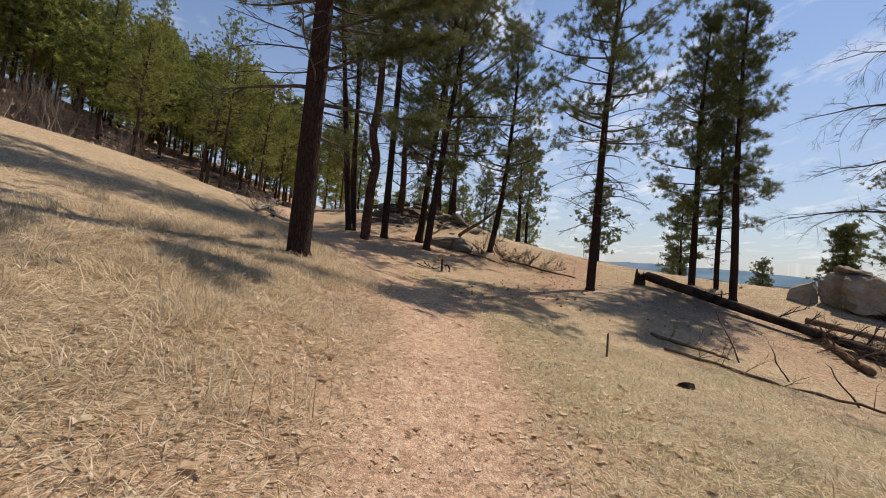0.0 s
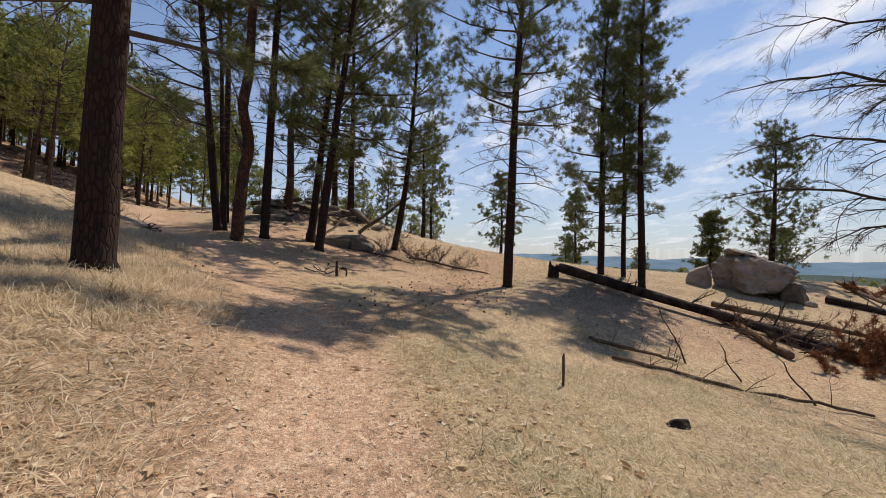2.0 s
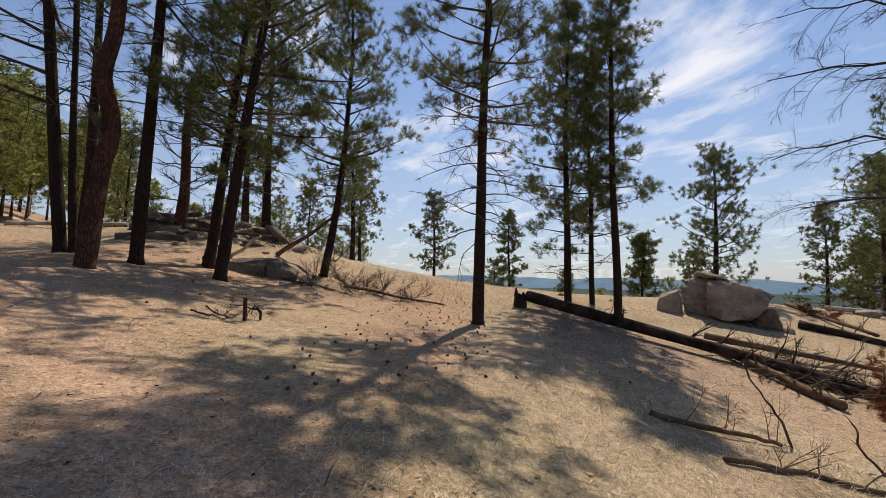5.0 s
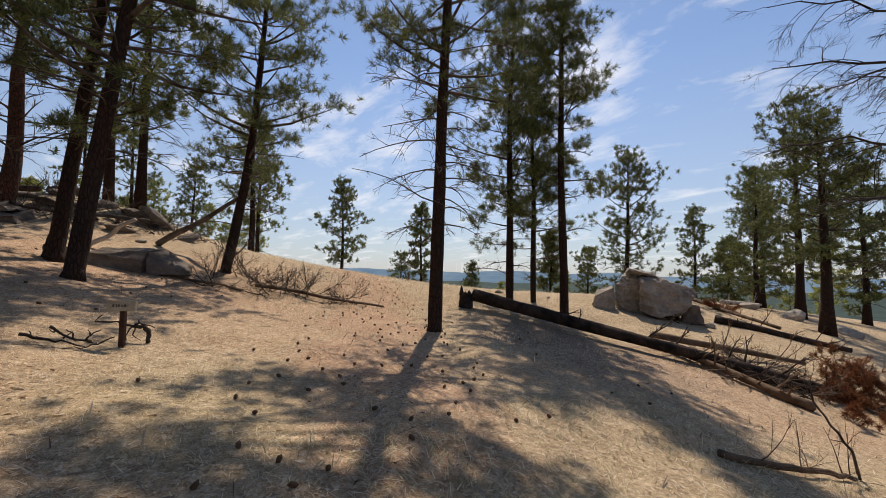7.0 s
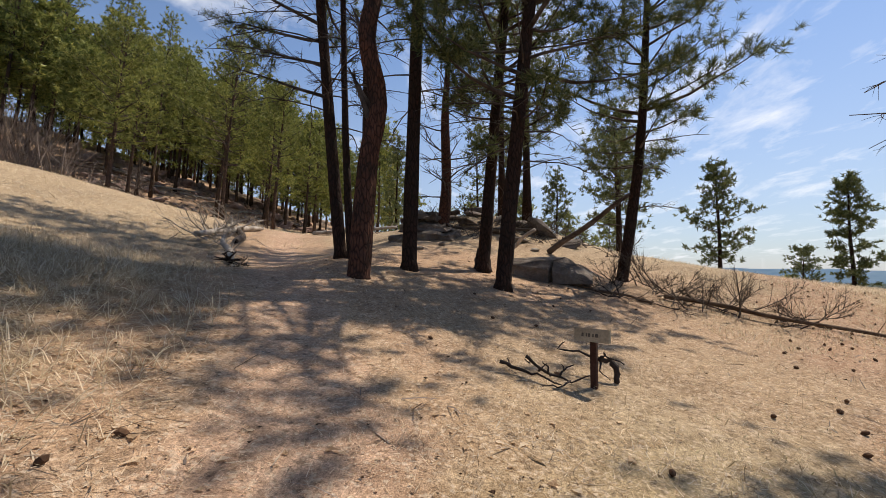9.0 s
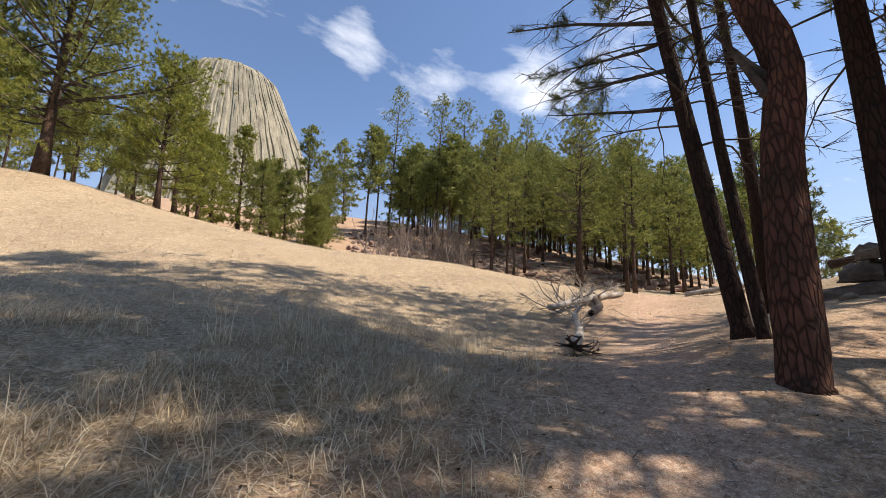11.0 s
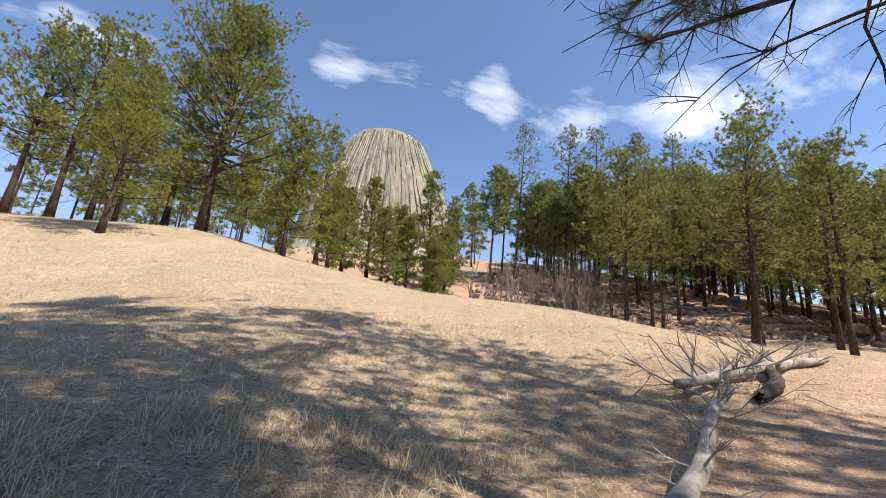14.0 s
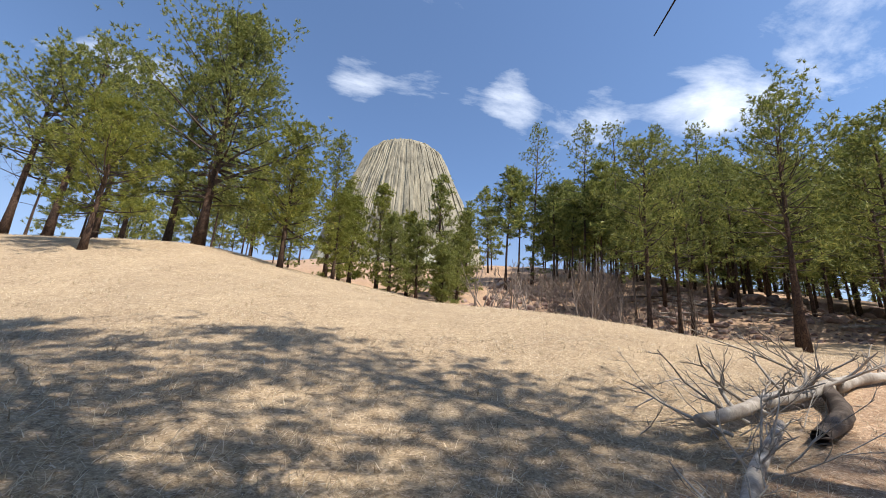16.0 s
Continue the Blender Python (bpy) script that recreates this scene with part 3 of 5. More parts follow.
            wood.tube([base, end], [0.009, 0.004], 3, close=False)
            hung.append(np.array([end, base + (end - base) * 0.7, base + (end - base) * 0.4]))
            hung_way.append(np.array([t, t, t]))
        for _ in range(8):
            s = rng.uniform(0.2, 0.85)
            q = int(s * 6)
            dead_limb(wood, line[q], az + rng.choice([-1, 1]) * rng.uniform(0.5, 1.0), rise - 0.3, L * 0.3, -0.4, rng, 0.012, 1, 4, 3)
        part("limb", wood.mesh("limb", DEAD), tree)
    if near:
        tri = blades(np.concatenate(pos), np.concatenate(way), 34, 0.175 * lush ** 0.25, 0.0098 * lush ** 0.75, 1.05, rng)
        if hung:
            tri = np.concatenate([tri, blades(np.concatenate(hung), np.concatenate(hung_way), 46, 0.19, 0.007, 1.0, rng)])
        crown_ob = part("crown", blade_mesh("crown", tri, needle or NEEDLE), tree)
    else:
        count, wide = (27, 0.0165) if fine < 1.8 else (15 if fine < 2.5 else 10, 0.029)
        tri = blades(np.concatenate(pos), np.concatenate(way), count, 0.13 * fine, wide * fine ** 1.25, 1.1, rng)
        v = np.concatenate(rest.v + [tri]) if rest.v else tri
        k0 = rest.n
        faces = rest.f + [(k0 + 3 * i, k0 + 3 * i + 1, k0 + 3 * i + 2) for i in range(len(tri) // 3)]
        me = mesh_of("crown", v, faces, [DEAD, needle or NEEDLE], False, [0] * len(rest.f) + [1] * (len(tri) // 3))
        crown_ob = part("crown", me, tree)
    tagged(crown_ob, kind="stuff")
    twig_soup = Soup()
    for k in range(dead):
        old = Soup()
        f = low_dead + (crown + 0.12 - low_dead) * (k + rng.uniform(0, 1)) / dead
        p, r = on_axis(f)
        dead_limb(old, p, k * 2.3 + rng.uniform(-0.6, 0.6), rng.uniform(-0.1, 0.4), rng.uniform(0.5, 1.0) * spread * 0.8, dead_drop, rng, 0.022, 2 if near else 1, 5, 4, twig_soup)
        part("dead_limb", old.mesh("dead_limb", DEAD), tree, "bare grey dead branch")
    if dead:
        tagged(part("dead_twig_spray", twig_soup.mesh("dead_twig_spray", DEAD), tree), kind="stuff")
    return tree


# ---- pines of the grove by the trail ----
GROVE = "pines of the grove"
pine(-3.28, 9.42, 18, 0.25, 11, lush=1.9, crown=0.3, spread=3.8, limbs=60, twigs=13, dead=16, low_dead=0.2, dead_drop=-0.3, group=GROVE, lean=(0.03, 0.0),
     label="large ponderosa pine with thick dark trunk and drooping boughs", extra=((0.165, -0.16, 0.08, 4.1, 34), (0.24, 1.9, -0.05, 3.0, 50), (0.22, 4.9, 0.1, 3.4, 4), (0.3, 0.9, 0.15, 3.8, 40), (0.2, 1.4, -0.1, 2.7, 34), (0.29, 2.2, 0.0, 3.4, 60), (0.33, 1.5, 0.1, 3.6, 60), (0.36, 2.6, 0.1, 3.2, 50)))
pine(-3.5, 18.3, 20, 0.2, 12, lush=2.1, crown=0.5, spread=3.7, limbs=70, twigs=20, dead=14, low_dead=0.27, bark=BARK_RED, bend=0.15, lean=(0.02, 0.1), kinks=((3.6, 0.13, 0.1, 0.75), (5.0, -0.14, -0.1, 0.8)), group=GROVE,
     label="gnarled reddish pine with a crooked forked trunk", extra=((0.15, 4.1, 1.15, 1.3, 0), (0.165, 4.4, 0.95, 1.1, 0), (0.24, 5.2, 0.9, 1.2, 0)))
pine(-4.75, 20.7, 21, 0.14, 13, lush=2.5, crown=0.34, spread=4.0, limbs=74, twigs=20, dead=28, lean=(-0.10, 0.0), low_dead=0.16, group=GROVE, label="slim dark pine leaning over the trail",
     extra=((0.24, 4.6, 0.15, 2.7, 16), (0.29, 4.0, 0.2, 3.0, 5), (0.2, 4.2, 0.2, 2.4, 3), (0.27, 4.9, 0.1, 2.6, 12)))
pine(-4.45, 20.55, 14, 0.085, 14, crown=0.45, spread=1.6, limbs=24, twigs=8, dead=9, lean=(-0.06, 0.02), low_dead=0.22, group=GROVE, label="thin dark pine beside a leaning trunk")
pine(-2.89, 19.94, 21, 0.16, 15, lush=2.2, crown=0.4, spread=4.0, limbs=72, twigs=18, dead=22, low_dead=0.18, lean=(0.02, 0.06), group=GROVE, label="straight dark pine with many bare lower branches")
pine(-1.3, 21.8, 18, 0.155, 16, lush=2.4, crown=0.2, spread=3.2, limbs=62, twigs=19, dead=10, lean=(0.09, 0.05), low_dead=0.13, group=GROVE, label="dark pine leaning slightly with dense crown")
pine(-0.82, 19.8, 18, 0.165, 17, lush=2.6, crown=0.2, spread=3.8, limbs=66, twigs=21, dead=10, lean=(0.10, 0.06), low_dead=0.13, group=GROVE, label="dark pine leaning slightly with dense crown")
pine(2.57, 23.1, 12.3, 0.15, 18, lush=1.8, crown=0.24, spread=2.5, limbs=60, twigs=18, dead=8, lean=(0.06, 0), curve=(0.45, 0), group=GROVE, label="curved dark pine with airy crown")
pine(5.92, 16.45, 15, 0.16, 19, lush=1.9, crown=0.37, spread=3.0, limbs=62, twigs=24, dead=34, lean=(0.03, 0), low_dead=0.16, dead_drop=-0.7, crown_full=0.85, group=GROVE,
     label="straight pine with bare drooping lower branches and thin crown")
pine(11.7, 19.4, 12.6, 0.14, 20, lush=1.8, crown=0.18, spread=2.3, limbs=66, twigs=18, dead=8, low_dead=0.06, group=GROVE, label="pine with long dark trunk and layered crown")
pine(12.6, 19.0, 10.5, 0.10, 21, lush=1.7, crown=0.22, spread=1.7, limbs=46, twigs=15, dead=6, lean=(-0.02, 0), low_dead=0.08, group=GROVE, label="slender pine beside a taller trunk")
pine(12.2, 17.3, 14, 0.14, 22, lush=1.8, crown=0.3, spread=1.5, limbs=64, twigs=17, dead=8, lean=(-0.02, 0), low_dead=0.15, group=GROVE, label="tall narrow pine with tufted crown")
for x, y, h, k in ((-6.2, 27.0, 22, 25), (-0.6, 32.4, 22, 23), (0.5, 30.2, 19, 24)):
    pine(x, y, h, 0.18, k, crown=0.45 if x < -5 else 0.18, spread=3.4, limbs=72, twigs=14, dead=6, fine=1.7, group=GROVE, label="tall dense pine rising behind the grove")


def snag():
    """A dead trunk with a broken top."""
    rng = np.random.default_rng(31)
    x, y = -3.12, 27.7
    tree = thing("dead_tree", x, y, "dead standing pine with broken top and bare branches", "tree", sink=0.1)
    s = Soup()
    hs = np.linspace(0, 1, 12)
    line = np.stack([0.25 * hs + 0.08 * np.sin(hs * 6), 0.1 * hs, hs * 7.0], 1)
    s.tube(line, 0.27 * (1 - 0.55 * hs), 10, 0.1, rng)
    top = line[-1]
    for k in range(4):
        a = k * 1.6
        s.tube([top + [0.07 * math.cos(a), 0.07 * math.sin(a), -0.1], top + [0.09 * math.cos(a), 0.09 * math.sin(a), rng.uniform(0.15, 0.45)]], [0.05, 0.012], 4)
    part("trunk", s.mesh("trunk", BARK_RED), tree)
    tw = Soup()
    for k in range(22):
        d = Soup()
        f = rng.uniform(0.22, 0.97)
        p = np.array([np.interp(f, hs, line[:, i]) for i in range(3)])
        dead_limb(d, p, k * 2.2, rng.uniform(-0.1, 0.7), rng.uniform(1.0, 2.4), rng.uniform(-0.5, 0.3), rng, 0.035, 2, 4, 4, tw)
        part("limb", d.mesh("limb", DEAD), tree)
    tagged(part("twig_spray", tw.mesh("twig_spray", DEAD), tree), kind="stuff")


snag()


def arched_limb(bough, twigs, start, tip, arch, rng, r=0.05, kids=14):
    """A dead bough that rises and then hangs, with curling side branches."""
    start, tip = np.asarray(start, float), np.asarray(tip, float)
    n = 10
    t = np.linspace(0, 1, n)
    line = start + np.outer(t, tip - start)
    line[:, 2] += arch * np.sin(t * np.pi) ** 0.9
    line[1:-1] += rng.normal(0, 0.05, (n - 2, 3))
    bough.tube(line, np.linspace(r, 0.008, n), 6, 0.1, rng, close=False)
    run = math.atan2(tip[0] - start[0], tip[1] - start[1])
    reach = np.linalg.norm(tip - start)
    for k in range(kids):
        f = 0.18 + 0.8 * (k + rng.uniform(0, 1)) / kids
        p = np.array([np.interp(f, t, line[:, i]) for i in range(3)])
        dead_limb(bough, p, run + (1 if k % 2 else -1) * rng.uniform(0.3, 1.0), rng.uniform(-0.3, 0.5), reach * rng.uniform(0.16, 0.34) * (1.25 - 0.6 * f), rng.uniform(-1.6, -0.5), rng, 0.017 * (1.3 - f), 2, 6, 4, twigs)


def bare_tree(x, y, height, seed, tips):
    """A leafless dead tree whose boughs hang towards the trail; tips: height on the trunk, tip (x, y, z), arch, width."""
    rng = np.random.default_rng(seed)
    tree = thing("dead_tree", x, y, "leafless grey dead tree with long drooping boughs", "tree", sink=0.1)
    foot = np.array(tree.location)
    s = Soup()
    hs = np.linspace(0, 1, 10)
    line = np.stack([0.2 * np.sin(hs * 3), 0.2 * np.sin(hs * 4), hs * height], 1)
    s.tube(line, 0.2 * (1 - 0.8 * hs), 9, 0.08, rng)
    part("trunk", s.mesh("trunk", BARK), tree)
    tw = Soup()
    for up, tip, arch, r in tips:
        d = Soup()
        p = np.array([np.interp(up / height, hs, line[:, i]) for i in range(3)])
        arched_limb(d, tw, p, np.array(tip) - foot, arch, rng, r)
        part("limb", d.mesh("limb", BOUGH), tree)
    tagged(part("twig_spray", tw.mesh("twig_spray", BOUGH), tree), kind="stuff")


bare_tree(12.6, 7.6, 10.0, 41, [(6.0, (9.0, 10.6, 5.5), 0.55, 0.05), (5.6, (9.7, 9.6, 5.2), 0.6, 0.05), (3.6, (8.0, 9.7, 2.8), 0.5, 0.05), (4.3, (9.6, 10.9, 4.1), 0.9, 0.045),
                               (7.2, (10.0, 10.9, 7.2), 0.5, 0.04), (8.0, (10.6, 10.4, 8.4), 0.4, 0.035), (3.0, (10.6, 9.9, 1.6), 0.8, 0.04), (7.0, (14.5, 11.0, 6.6), 0.6, 0.04),
                               (6.5, (10.2, 7.0, 5.9), 0.5, 0.04), (8.6, (13.6, 5.6, 8.6), 0.5, 0.035)])

# ---- open-grown pines towards the valley ----
EAST = "pines on the valley side"
for k, (x, y, h, r, sp, cr) in enumerate([(24.3, 21.5, 8.6, 0.17, 2.6, 0.12), (18.8, 50.4, 12.0, 0.2, 3.0, 0.25), (27.4, 47.8, 11.7, 0.18, 2.0, 0.2), (39.9, 71.9, 11.5, 0.2, 3.2, 0.2),
                                          (46.7, 60.5, 9.2, 0.18, 2.6, 0.1), (31.7, 32.8, 7.6, 0.13, 1.6, 0.1), (50.4, 41, 9.9, 0.18, 2.8, 0.1), (51.3, 28, 12.3, 0.2, 3.0, 0.1),
                                          (45.7, 22.9, 6.8, 0.15, 2.2, 0.1), (28.4, 14.2, 11.8, 0.2, 3.0, 0.22), (23.1, 12.3, 9.0, 0.22, 2.4, 0.32), (38.7, 18.5, 9.2, 0.18, 2.6, 0.1),
                                          (37.7, 12.8, 10.0, 0.2, 2.8, 0.12), (31.8, 17.0, 8.8, 0.16, 2.3, 0.1)]):
    pine(x, y, h, r, 100 + k, crown=cr, spread=sp * 0.85, limbs=54, twigs=15, dead=4, fine=1.7 if k in (0, 9, 10, 13) else 2.2, group=EAST, bark=BARK,
         label="full rounded pine on the grassy slope above the valley")
for k, (x, y, h, r, sp, cr) in enumerate([(9.0, 45.4, 12.1, 0.18, 2.6, 0.3), (4.8, 50.9, 9.7, 0.15, 1.7, 0.15), (6.8, 38.2, 9.8, 0.2, 2.6, 0.3), (-2.9, 56.3, 15.6, 0.2, 2.4, 0.3),
                                          (0.4, 51.3, 13.1, 0.2, 2.3, 0.25), (-11, 52.2, 11.6, 0.16, 2.0, 0.15)]):
    pine(x, y, h, r, 130 + k, crown=cr, spread=sp, limbs=46, twigs=13, dead=6, fine=1.9, group="pines behind the mound", label="mid-sized pine behind the rocky mound")

# ---- pines on the western slope ----
WEST = "pines on the sunlit slope"
for k, (x, y, h, r, sp, cr, young) in enumerate([(-29.2, 4.4, 8.4, 0.17, 2.3, 0.22, 1), (-38.8, -3.6, 16.6, 0.26, 3.4, 0.3, 0), (-38.4, 6.4, 20.5, 0.36, 5.6, 0.16, 0), (-44.5, 1.6, 18, 0.3, 3.6, 0.25, 0),
                                                (-35.7, 12.9, 11.0, 0.17, 2.6, 0.15, 1), (-57.2, 14.4, 20.1, 0.25, 3.0, 0.2, 0), (-46.2, -5, 19.9, 0.26, 3.2, 0.35, 0), (-49.8, -4.7, 18.7, 0.24, 2.2, 0.4, 0),
                                                (-39.2, -6.6, 16.4, 0.25, 3.4, 0.3, 0), (-60.3, 15.9, 14.8, 0.2, 2.8, 0.06, 1), (-53.3, 20.6, 13.3, 0.2, 3.0, 0.05, 1), (-49.5, 27.3, 15.3, 0.2, 2.9, 0.06, 0),
                                                (-48.9, 24.7, 8.4, 0.14, 2.2, 0.1, 0), (-55.5, 32.1, 10.8, 0.18, 2.6, 0.06, 0), (-50, 17.5, 10, 0.2, 2.4, 0.06, 1), (-46, 16, 9, 0.15, 2.4, 0.05, 1), (-45.5, 21.5, 8, 0.14, 2.2, 0.05, 0), (-52, 24, 10, 0.16, 2.4, 0.05, 1), (-47, 11, 8, 0.14, 2.4, 0.08, 0), (-52, 30, 8, 0.14, 2.2, 0.05, 0), (-44, 26.5, 6, 0.1, 1.6, 0.05, 0)]):
    pine(x, y, h, r, 200 + k, crown=cr, spread=sp * (1.3 if k < 9 else 0.85), limbs=72 if sp < 5 else 140, twigs=20 if sp < 5 else 46, dead=3, fine=1.9 if h > 9 else 1.6, needle=NEEDLE_SUN if young else OLIVE_SUN, bark=BARK_FAR, group=WEST,
         label="young bright green pine at the slope's crest" if young else "sunlit mature pine at the slope's crest")

NORTH = "pines of the wood beyond the trail"
for k, (x, y, h, r, sp, cr) in enumerate([(-58.2, 42.4, 25, 0.28, 3.8, 0.25), (-49.8, 45.3, 24.2, 0.25, 2.9, 0.35), (-49.5, 49.5, 24.1, 0.26, 3.4, 0.35), (-43.4, 50.8, 22.3, 0.2, 2.0, 0.4),
                                          (-37.9, 50.9, 20.7, 0.22, 2.6, 0.3), (-27.4, 46.9, 20, 0.22, 4.0, 0.3), (-38.9, 55.5, 16.8, 0.2, 2.6, 0.3), (-33.7, 59.5, 15, 0.2, 2.6, 0.3),
                                          (-34.9, 64.7, 14.7, 0.2, 2.6, 0.3), (-25.8, 57.2, 12.9, 0.18, 2.2, 0.25), (-27.1, 65.5, 10, 0.16, 2.2, 0.2), (-27.6, 36, 13.5, 0.2, 2.6, 0.3),
                                          (-22.5, 41, 14.5, 0.2, 2.5, 0.3), (-20.7, 45.5, 13.5, 0.2, 2.3, 0.25), (-22.6, 55.6, 12.3, 0.2, 2.4, 0.25), (-33, 43, 15, 0.2, 2.4, 0.3), (-36, 47, 17, 0.2, 2.4, 0.3), (-31, 52, 17, 0.2, 2.4, 0.3), (-24, 50, 15, 0.2, 2.4, 0.25), (-29, 58, 16, 0.2, 2.6, 0.2)]):
    pine(x, y, h, r * 0.72, 300 + k, crown=cr, spread=sp * 1.35, limbs=62, twigs=13, dead=3, needle=OLIVE_SUN, lean=(0.03, 0.14) if k == 5 else (0.02, 0.08), fine=1.9, bark=BARK_FAR, group=NORTH, label="tall forest pine with bare lower trunk")


def forest(proto_seed, group, spots, label, heights, tilt=0.0, shapes=((0.3, 1.7), (0.42, 1.5), (0.2, 1.9)), joined=False):
    """Woods farther off: a few pines, copied; joined: too far or too deep in the wood to tell apart."""
    protos = [pine(0, 0, 10, 0.075, proto_seed + k, crown=c, spread=s, limbs=26 if joined else 40, twigs=8 if joined else 10, dead=0, fine=3.0 if joined else 2.5, needle=OLIVE_SUN, bark=BARK_FAR, group=group, label=label, z=-300)
              for k, (c, s) in enumerate(shapes)]
    rng = np.random.default_rng(proto_seed)
    verts, faces, mats, count = [], [], [], 0
    for k, (x, y) in enumerate(spots):
        p = protos[k % 3]
        h = rng.uniform(*heights) / 10
        m = Matrix.LocRotScale((x, y, on_land(x, y) - 0.15), Euler((0, 0, rng.uniform(0, 6.28))), (h * rng.uniform(0.9, 1.2), h * rng.uniform(0.9, 1.2), h))
        m = Matrix.Translation(m.translation) @ Matrix.Rotation(-tilt, 4, "X") @ Matrix.Translation(-m.translation) @ m
        if joined:
            turn = np.array(m)
            for c in p.children:
                co = np.empty(len(c.data.vertices) * 3)
                c.data.vertices.foreach_get("co", co)
                verts.append(co.reshape(-1, 3) @ turn[:3, :3].T + turn[:3, 3])
                faces += [tuple(v + count for v in f.vertices) for f in c.data.polygons]
                mats += [0 if c.name.startswith("trunk") else 1] * len(c.data.polygons)
                count += len(c.data.vertices)
        elif k < 3:
            p.matrix_basis = m
        else:
            c = copy_thing(p, Matrix())
            c.matrix_basis = m
    if joined:
        for p in protos:
            for c in list(p.children):
                bpy.data.objects.remove(c)
            bpy.data.objects.remove(p)
        tagged(new("far_pines", mesh_of("far_pines", np.concatenate(verts), faces, [BARK_FAR, OLIVE_SUN], False, mats)), label, "trees", kind="stuff")


def scatter(seed, n, box, gap, keep):
    rng, out = np.random.default_rng(seed), []
    for _ in range(n * 40):
        p = (rng.uniform(box[0], box[1]), rng.uniform(box[2], box[3]))
        if keep(*p) and all((p[0] - a) ** 2 + (p[1] - b) ** 2 > gap * gap for a, b in out):
            out.append(p)
            if len(out) == n:
                break
    return out


forest(500, "wood beyond the trail", scatter(1, 62, (-75, -14, 44, 105), 3.6, lambda x, y: y > 60 + (x + 10) * 0.15 or x < -34), "forest pine in the wood beyond the trail", (12, 20), 0.08)
forest(580, "wood on the talus slope", scatter(5, 105, (-100, -20, 30, 100), 2.5, lambda x, y: 50 < 0.6 * (y - 18.4) - 0.8 * (x + 5.4) < 100 and -15 < 0.8 * (y - 18.4) + 0.6 * (x + 5.4) < 36), "slim forest pine on the talus slope", (12, 19), 0.08)
forest(600, "young pines under the wood", scatter(6, 70, (-100, -10, 40, 110), 2.6, lambda x, y: 66 < 0.6 * (y - 18.4) - 0.8 * (x + 5.4) < 110 and -10 < 0.8 * (y - 18.4) + 0.6 * (x + 5.4) < 62), "low young pines thick under the taller wood", (5, 9), 0.04, ((0.06, 3.0), (0.1, 2.6), (0.08, 3.4)), joined=True)
forest(520, "wood on the western crest", scatter(2, 28, (-95, -50, -25, 45), 4.0, lambda x, y: y < 10 or y > 38), "pine in the wood on the crest", (10, 17))
forest(540, "wood down the valley side", scatter(3, 56, (42, 150, -30, 130), 6.0, lambda x, y: x > 55 or y > 75), "distant pine wood down the valley side", (8, 13), joined=True)
forest(560, "wood behind the mound", scatter(4, 16, (-14, 14, 62, 95), 4.5, lambda x, y: True), "pine in the wood behind the mound", (9, 15))


# ---- the rock tower ----
def tower():
    rng = np.random.default_rng(7)
    cx, cy, z0 = -570, 74, 95
    t = thing("rock_tower", cx, cy, "huge columnar grey-buff rock tower above the trees", "rock", z=z0)
    # radius by height above the foot
    prof = [(-40, 175), (0, 140), (60, 122), (110, 108), (157, 92), (195, 76), (220, 67), (236, 59), (244, 51)]
    hs, rs = np.array([p[0] for p in prof], float), np.array([p[1] for p in prof], float)
    core = Soup()
    core.tube([(0, 0, h) for h in hs], rs * 0.955, 60)
    part("core", core.mesh("core", TOWER), t)
    shoulder = Soup()
    line = [(0, 0, h) for h in (-60, -20, 30, 62)]
    shoulder.tube(line, [225, 185, 142, 110], 36, 0.10, rng)
    part("shoulder", shoulder.mesh("shoulder", TOWER_LOW), t, "pale broken rock skirt")
    shapes = []
    for k in range(8):
        s = Soup()
        fine_h = np.concatenate([np.linspace(15 + 12 * rng.random(), 222, 11), [233, 240 + 2 * rng.random()]])
        pts = [(np.interp(h, hs, rs) * 0.965 + rng.uniform(-0.9, 0.9), rng.uniform(-0.5, 0.5), h) for h in fine_h]
        rad = 2.35 * np.interp(fine_h, hs, rs) / 100 * rng.uniform(0.9, 1.12, 13)
        s.tube(pts, rad, 5, 0.06, rng)
        shapes.append(s.mesh("column", TOWER, False))
    for k in range(190):
        c = part("column", shapes[rng.integers(8)], t)
        c.rotation_euler[2] = 2 * math.pi * (k + rng.uniform(-0.4, 0.4)) / 190
        s = rng.uniform(0.985, 1.012)
        c.scale = (s, s * rng.uniform(0.8, 1.3), rng.uniform(0.985, 1.004))


tower()


# ---- rocks ----
def rock_mesh(seed, size, mat, planes=9, sub=3, rough=0.05):
    """A broken block: a ball cut by flat faces, roughened."""
    rng = np.random.default_rng(seed)
    bm = bmesh.new()
    bmesh.ops.create_icosphere(bm, subdivisions=sub, radius=1)
    cuts = [(unit(rng.normal(size=3)), rng.uniform(0.55, 0.85)) for _ in range(planes)]
    for v in bm.verts:
        p = np.array(v.co)
        for n, d in cuts:
            over = p @ n - d
            if over > 0:
                p = p - n * over
        w = Vector(p)
        w += w.normalized() * (noise.noise(w * 2.3 + Vector((seed, 0, 0))) * rough * 1.6 + noise.noise(w * 7 + Vector((0, seed, 0))) * rough * 0.6)
        v.co = Vector((w.x * size[0], w.y * size[1], w.z * size[2]))
    me = bpy.data.meshes.new("rock")
    bm.to_mesh(me)
    bm.free()
    me.materials.append(mat)
    me.polygons.foreach_set("use_smooth", np.full(len(me.polygons), False))
    return me


